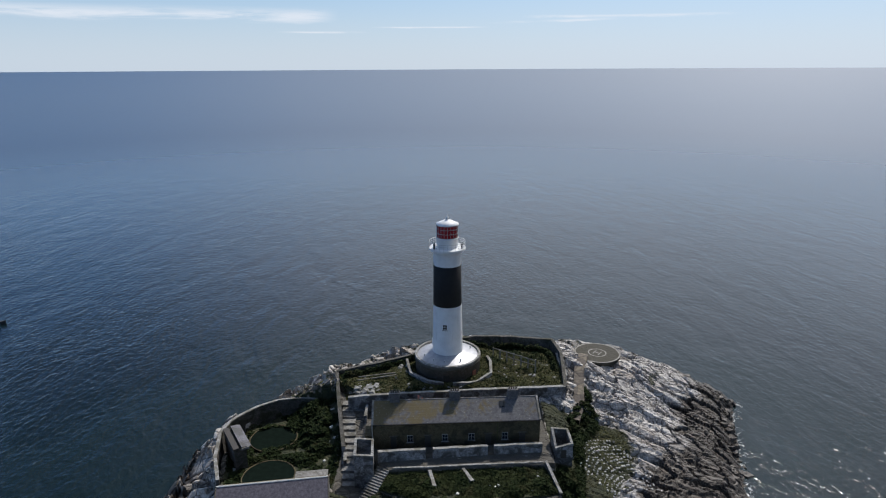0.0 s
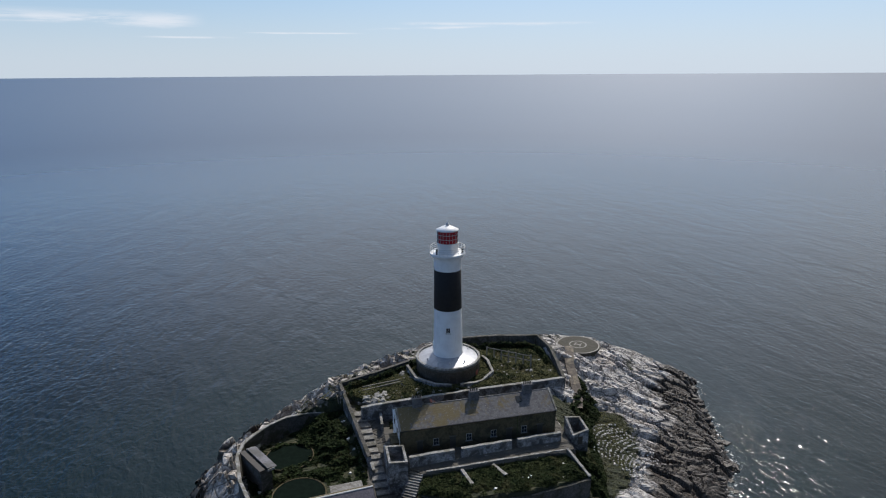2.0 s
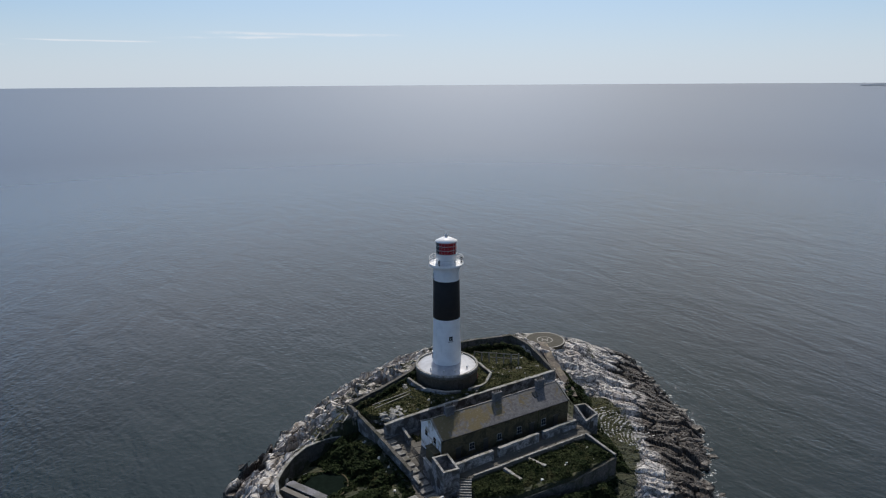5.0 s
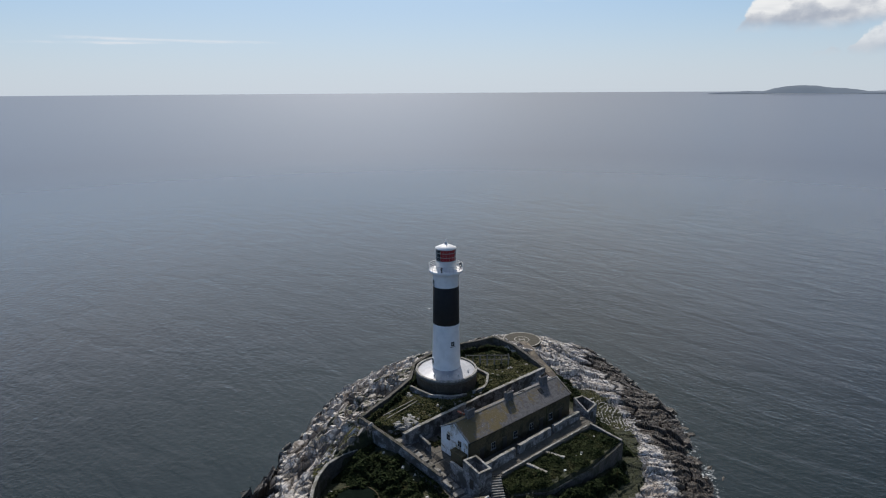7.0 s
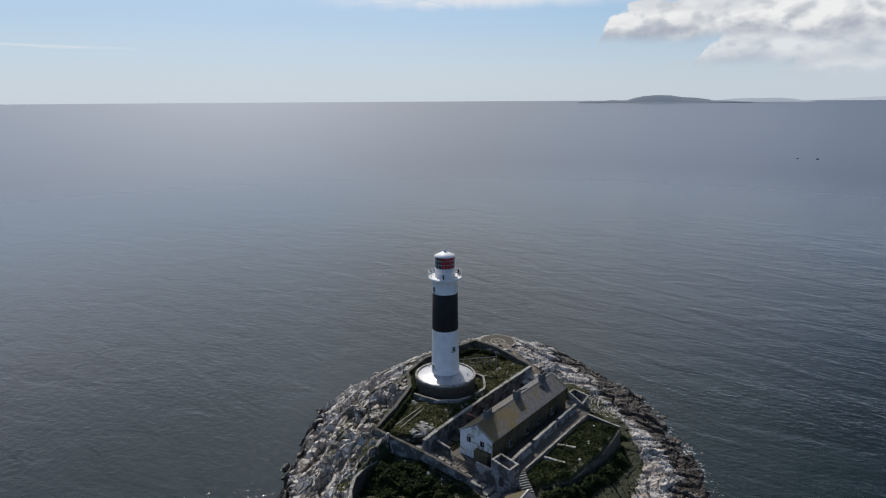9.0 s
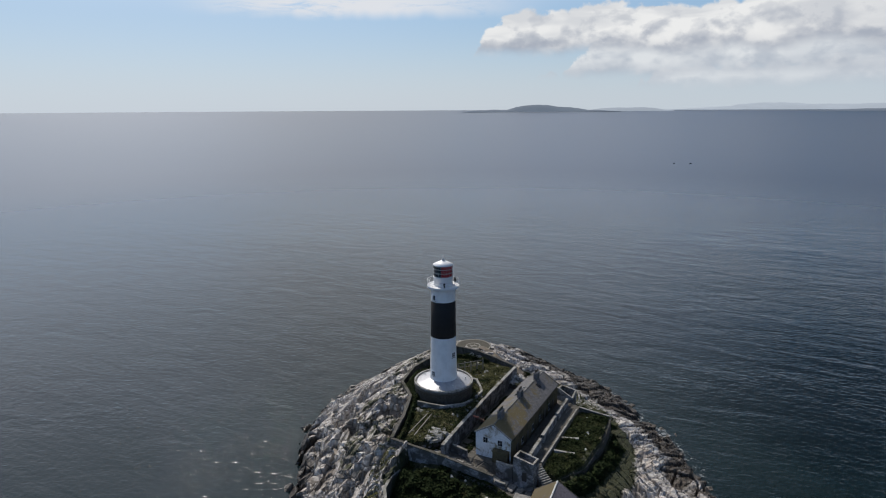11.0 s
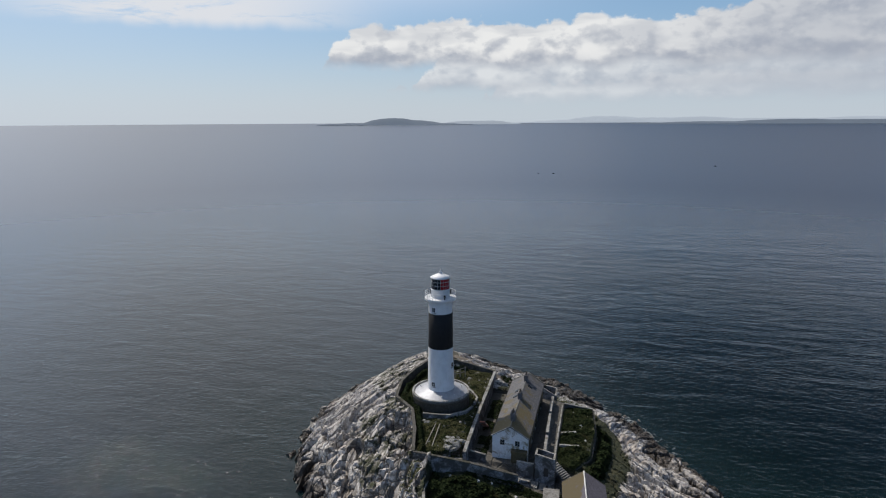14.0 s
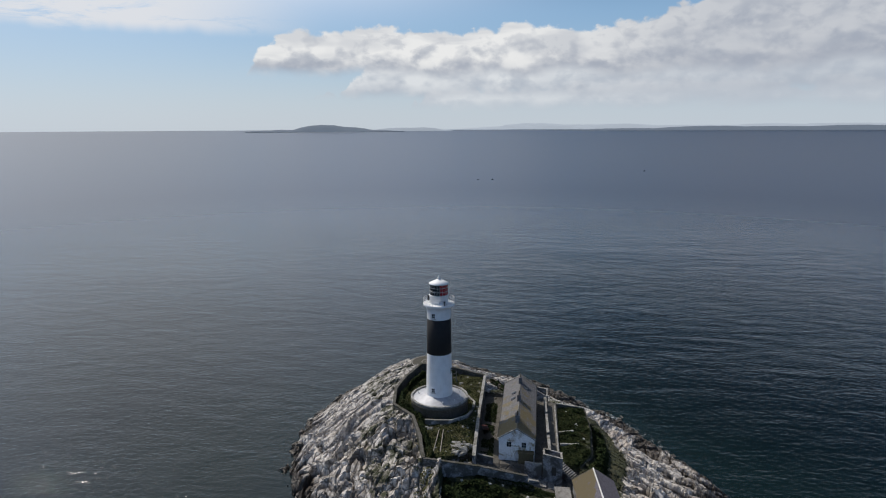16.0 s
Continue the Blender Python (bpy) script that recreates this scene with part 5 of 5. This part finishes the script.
def leaf_mass(name, poly, per_m2, height, size, mat, label, lift=0.0, patch=0.0, cut=0.0):
    """Many small bent leaf clumps piled to an uneven height over an area."""
    xs, ys = [p[0] for p in poly], [p[1] for p in poly]
    area = (max(xs) - min(xs)) * (max(ys) - min(ys))
    n = int(area * per_m2)
    x, y = rng.uniform(min(xs), max(xs), n), rng.uniform(min(ys), max(ys), n)
    dd = inside(x, y, poly)
    lump = fbm(x * 0.42 + 31, y * 0.42, 3)
    thick = np.clip((lump - 0.32 - patch) * 3.2, 0, 1) * smooth(dd, 0.0, 1.2)
    ok = (dd > 0) & (thick > 0.03 + cut) & (np.hypot(x + 31.9, y + 14.9) > 3.5) & (np.hypot(x + 30.0, y + 26.0) > 4.4) & (np.hypot(x, y) > 6.5)
    for strip in ([(-3.9, -27.4), (-2.8, -27.4), (-2.0, -31.9), (-3.2, -31.9)], [(1.5, -27.0), (2.6, -27.0), (4.0, -30.6), (2.8, -30.6)]):
        ok &= inside(x, y, strip) < 0.1
    x, y, thick = x[ok], y[ok], thick[ok]
    z = ground_at(x, y) + lift + height * thick * (0.25 + 0.75 * np.sqrt(rng.rand(len(x))))
    s = size * rng.uniform(0.55, 1.3, len(x))
    turn, tip = rng.uniform(0, 2 * np.pi, len(x)), rng.uniform(-0.9, 0.9, len(x))
    c, sn = np.cos(turn), np.sin(turn)
    ct, st = np.cos(tip), np.sin(tip)
    quads = []
    for a, b, k in ((-0.5, -0.35, 0.0), (0.5, -0.3, 0.1), (0.4, 0.4, 0.0), (-0.45, 0.35, 0.16)):
        lx, ly, lz = a * s * ct - k * s * st, b * s, a * s * st + k * s * ct
        quads.append(np.stack([x + lx * c - ly * sn, y + lx * sn + ly * c, z + lz], 1))
    v = np.stack(quads, 1).reshape(-1, 3)
    f = np.arange(len(v)).reshape(-1, 4)
    tri = np.concatenate([f[:, [0, 1, 2]], f[:, [0, 2, 3]]])
    return tagged(mesh_object(name, v.tolist(), tri.tolist(), mat), label, "plants", kind="stuff")


leaf_mass("garden_shrubs", GARDEN_F, 55, 0.9, 0.38, M["leaf"], "dark green shrubs in the front garden", 0.0, 0.12)
leaf_mass("garden_weeds", GARDEN_F, 55, 0.5, 0.3, M["leaf_green"], "fresh green weeds in the front garden", 0.0, -0.1)
leaf_mass("garden_grass", GARDEN_T, 34, 0.45, 0.30, M["leaf"], "rough grass and weeds in the tower garden", 0.0, 0.06)
leaf_mass("garden_dry_grass", GARDEN_T, 36, 0.34, 0.25, M["leaf_dry"], "dry yellow grass in the tower garden", 0.0, -0.1)
leaf_mass("yard_shrubs", YARD, 44, 0.9, 0.38, M["leaf"], "dark bramble bushes in the yard", 0.0, 0.05)
leaf_mass("slope_shrubs", [(24.2, -9), (27.0, -3), (29.0, -8), (27.8, -14), (24.0, -18.5), (22, -29), (20, -34.5), (17.4, -33), (17.0, -24.7), (20.8, -24.7), (21.3, -13)], 55, 1.1, 0.4, M["leaf"], "low green scrub on the slope", 0.0, 0.0)
leaf_mass("slope_grass", [(20, -36), (30, -27), (34, -18), (32, -9), (28, -6), (24, -18), (21, -30)], 40, 0.1, 0.22, M["leaf_dry"], "dry grass on the open slope", -0.04, 0.06)
leaf_mass("south_scrub", [(17, -34), (14, -38), (2, -38.5), (-9, -37.5), (-16, -34), (-12, -32.5), (-5, -35), (6.5, -35)], 55, 1.6, 0.42, M["leaf"], "green scrub below the garden wall", 0.0, -0.06)
leaf_mass("back_lane_weeds", [(-14, -14), (16, -12), (16, -9), (2, -10), (-14, -11)], 34, 0.8, 0.35, M["leaf"], "weeds behind the dwelling", 0.0, 0.02)
leaf_mass("wall_foot_grass", [(-22, -4), (-30, -4), (-36, -9), (-34, -2), (-24, 1)], 30, 0.4, 0.3, M["leaf_dry"], "dry grass among rocks", 0.0, 0.05)

ivy = [(-21.4, -2.0), (-15.6, 0.4), (-6.4, 4.0), (-0.6, 9.8), (6.0, 11.4), (13.5, 10.9), (22.1, 9.0), (22.9, 4.0), (22.4, -1.0), (20.6, -1.0), (21.0, 4.0), (20.4, 7.4), (13.3, 9.0), (6.4, 9.4), (1.0, 8.4), (-5.4, 2.5), (-15.0, -1.2), (-20.6, -3.6)]
leaf_mass("wall_ivy", ivy, 60, 2.0, 0.36, M["leaf"], "dark ivy and brambles against the garden wall", 0.0, -0.12)
leaf_mass("tank_brambles", [(-29.0, -8.0), (-22.5, -7.0), (-20.6, -20.0), (-24.5, -21.0), (-27.6, -16.0), (-28.0, -11.5)], 55, 1.7, 0.42, M["leaf"], "dark bramble thicket beside the round tank", 0.0, -0.05)


def scatter_stones(name, spots, lo, hi, mat, label, category="stones"):
    """Faceted loose stones."""
    vs, fs = [], []
    base = [(-1, -1, -0.5), (1, -0.8, -0.5), (0.9, 1, -0.5), (-0.8, 0.9, -0.5), (-0.6, -0.7, 0.6), (0.7, -0.5, 0.45), (0.5, 0.6, 0.7), (-0.7, 0.5, 0.5)]
    quads = ((0, 1, 5, 4), (1, 2, 6, 5), (2, 3, 7, 6), (3, 0, 4, 7), (4, 5, 6, 7))
    for x, y in spots:
        z, s, t = float(ground_at(x, y)), rng.uniform(lo, hi), rng.uniform(0, 6.3)
        sx, sy, sz = s * rng.uniform(0.7, 1.3), s * rng.uniform(0.7, 1.2), s * rng.uniform(0.6, 1.1)
        k = len(vs)
        for a, b, c in base:
            a, b, c = a * sx + rng.uniform(-0.32, 0.32) * s, b * sy + rng.uniform(-0.32, 0.32) * s, c + rng.uniform(-0.25, 0.25)
            vs.append((x + a * math.cos(t) - b * math.sin(t), y + a * math.sin(t) + b * math.cos(t), z + c * sz * 0.8 + 0.12 * s))
        fs += [tuple(k + i for i in q) for q in quads]
    return tagged(mesh_object(name, vs, fs, mat), label, category, kind="stuff")


pts = []
for r_ in range(15):
    for k in range(22):
        a, b = (k - 10.5) * 0.5, (r_ - 7) * 0.78 + 0.05 * (k - 10) ** 2 * 0.35
        pts.append((27.6 + a * 0.78 + b * 0.62 + rng.uniform(-0.12, 0.12), -22.0 + a * 0.62 - b * 0.78 + rng.uniform(-0.1, 0.1)))
pts = [p for p in pts if rng.rand() < 0.82]
scatter_stones("stone_rows", pts, 0.14, 0.24, M["nest"], "rows of small pale stones laid on the slope")
pts = [(x, y) for x, y in zip(rng.uniform(-21, 22, 300), rng.uniform(-9, 11, 300)) if float(inside(x, y, GARDEN_T)) > 0.8 and math.hypot(x, y) > 8]
scatter_stones("garden_stones", pts[:130], 0.22, 0.42, M["coping"], "loose pale stones in the grass")
pts = [(-15.5 + rng.normal(0, 1.4), -7.0 + rng.normal(0, 1.0)) for _ in range(40)]
scatter_stones("boulder_heap", pts, 0.4, 0.8, M["coping"], "heap of pale boulders in the tower garden")
pts = [(x, y) for x, y in zip(rng.uniform(-38, 16, 500), rng.uniform(-34, -6, 500)) if max(float(inside(x, y, GARDEN_F)), float(inside(x, y, YARD))) > 0.8 and math.hypot(x + 31.9, y + 14.9) > 4.8 and math.hypot(x + 30, y + 26) > 4.9]
scatter_stones("pale_stones", [(x, y) for x, y in pts[:70]], 0.22, 0.36, M["frame"], "small pale stones among the shrubs")

# tumbled blocks on the open rock of the west and south
pts = []
while len(pts) < 70:
    x, y = rng.uniform(-50, 6), rng.uniform(-40, 36)
    z_ = float(ground_at(x, y))
    if float(inside(x, y, SHORE)) > 0.5 and z_ > 1.0 and min(-float(inside(x, y, p)) for p in (YARD, GARDEN_T, LANE, TERRACE, COURT)) > 1.6 and (y > -8 or x < -41):
        pts.append((x, y))
scatter_stones("rock_blocks", pts, 0.3, 0.7, M["rock"], "tumbled angular blocks of pale granite", "rocks")

# jagged dark ledges at the tide line of the open side
pts = []
while len(pts) < 260:
    x, y = rng.uniform(0, 66), rng.uniform(-66, 40)
    if -1.5 < float(inside(x, y, SHORE)) < 3.5 and x + y * 0.5 > -16:
        pts.append((x, y))
scatter_stones("shore_rocks", pts, 0.35, 1.2, M["rock"], "jagged dark weed-stained rocks along the water", "rocks")
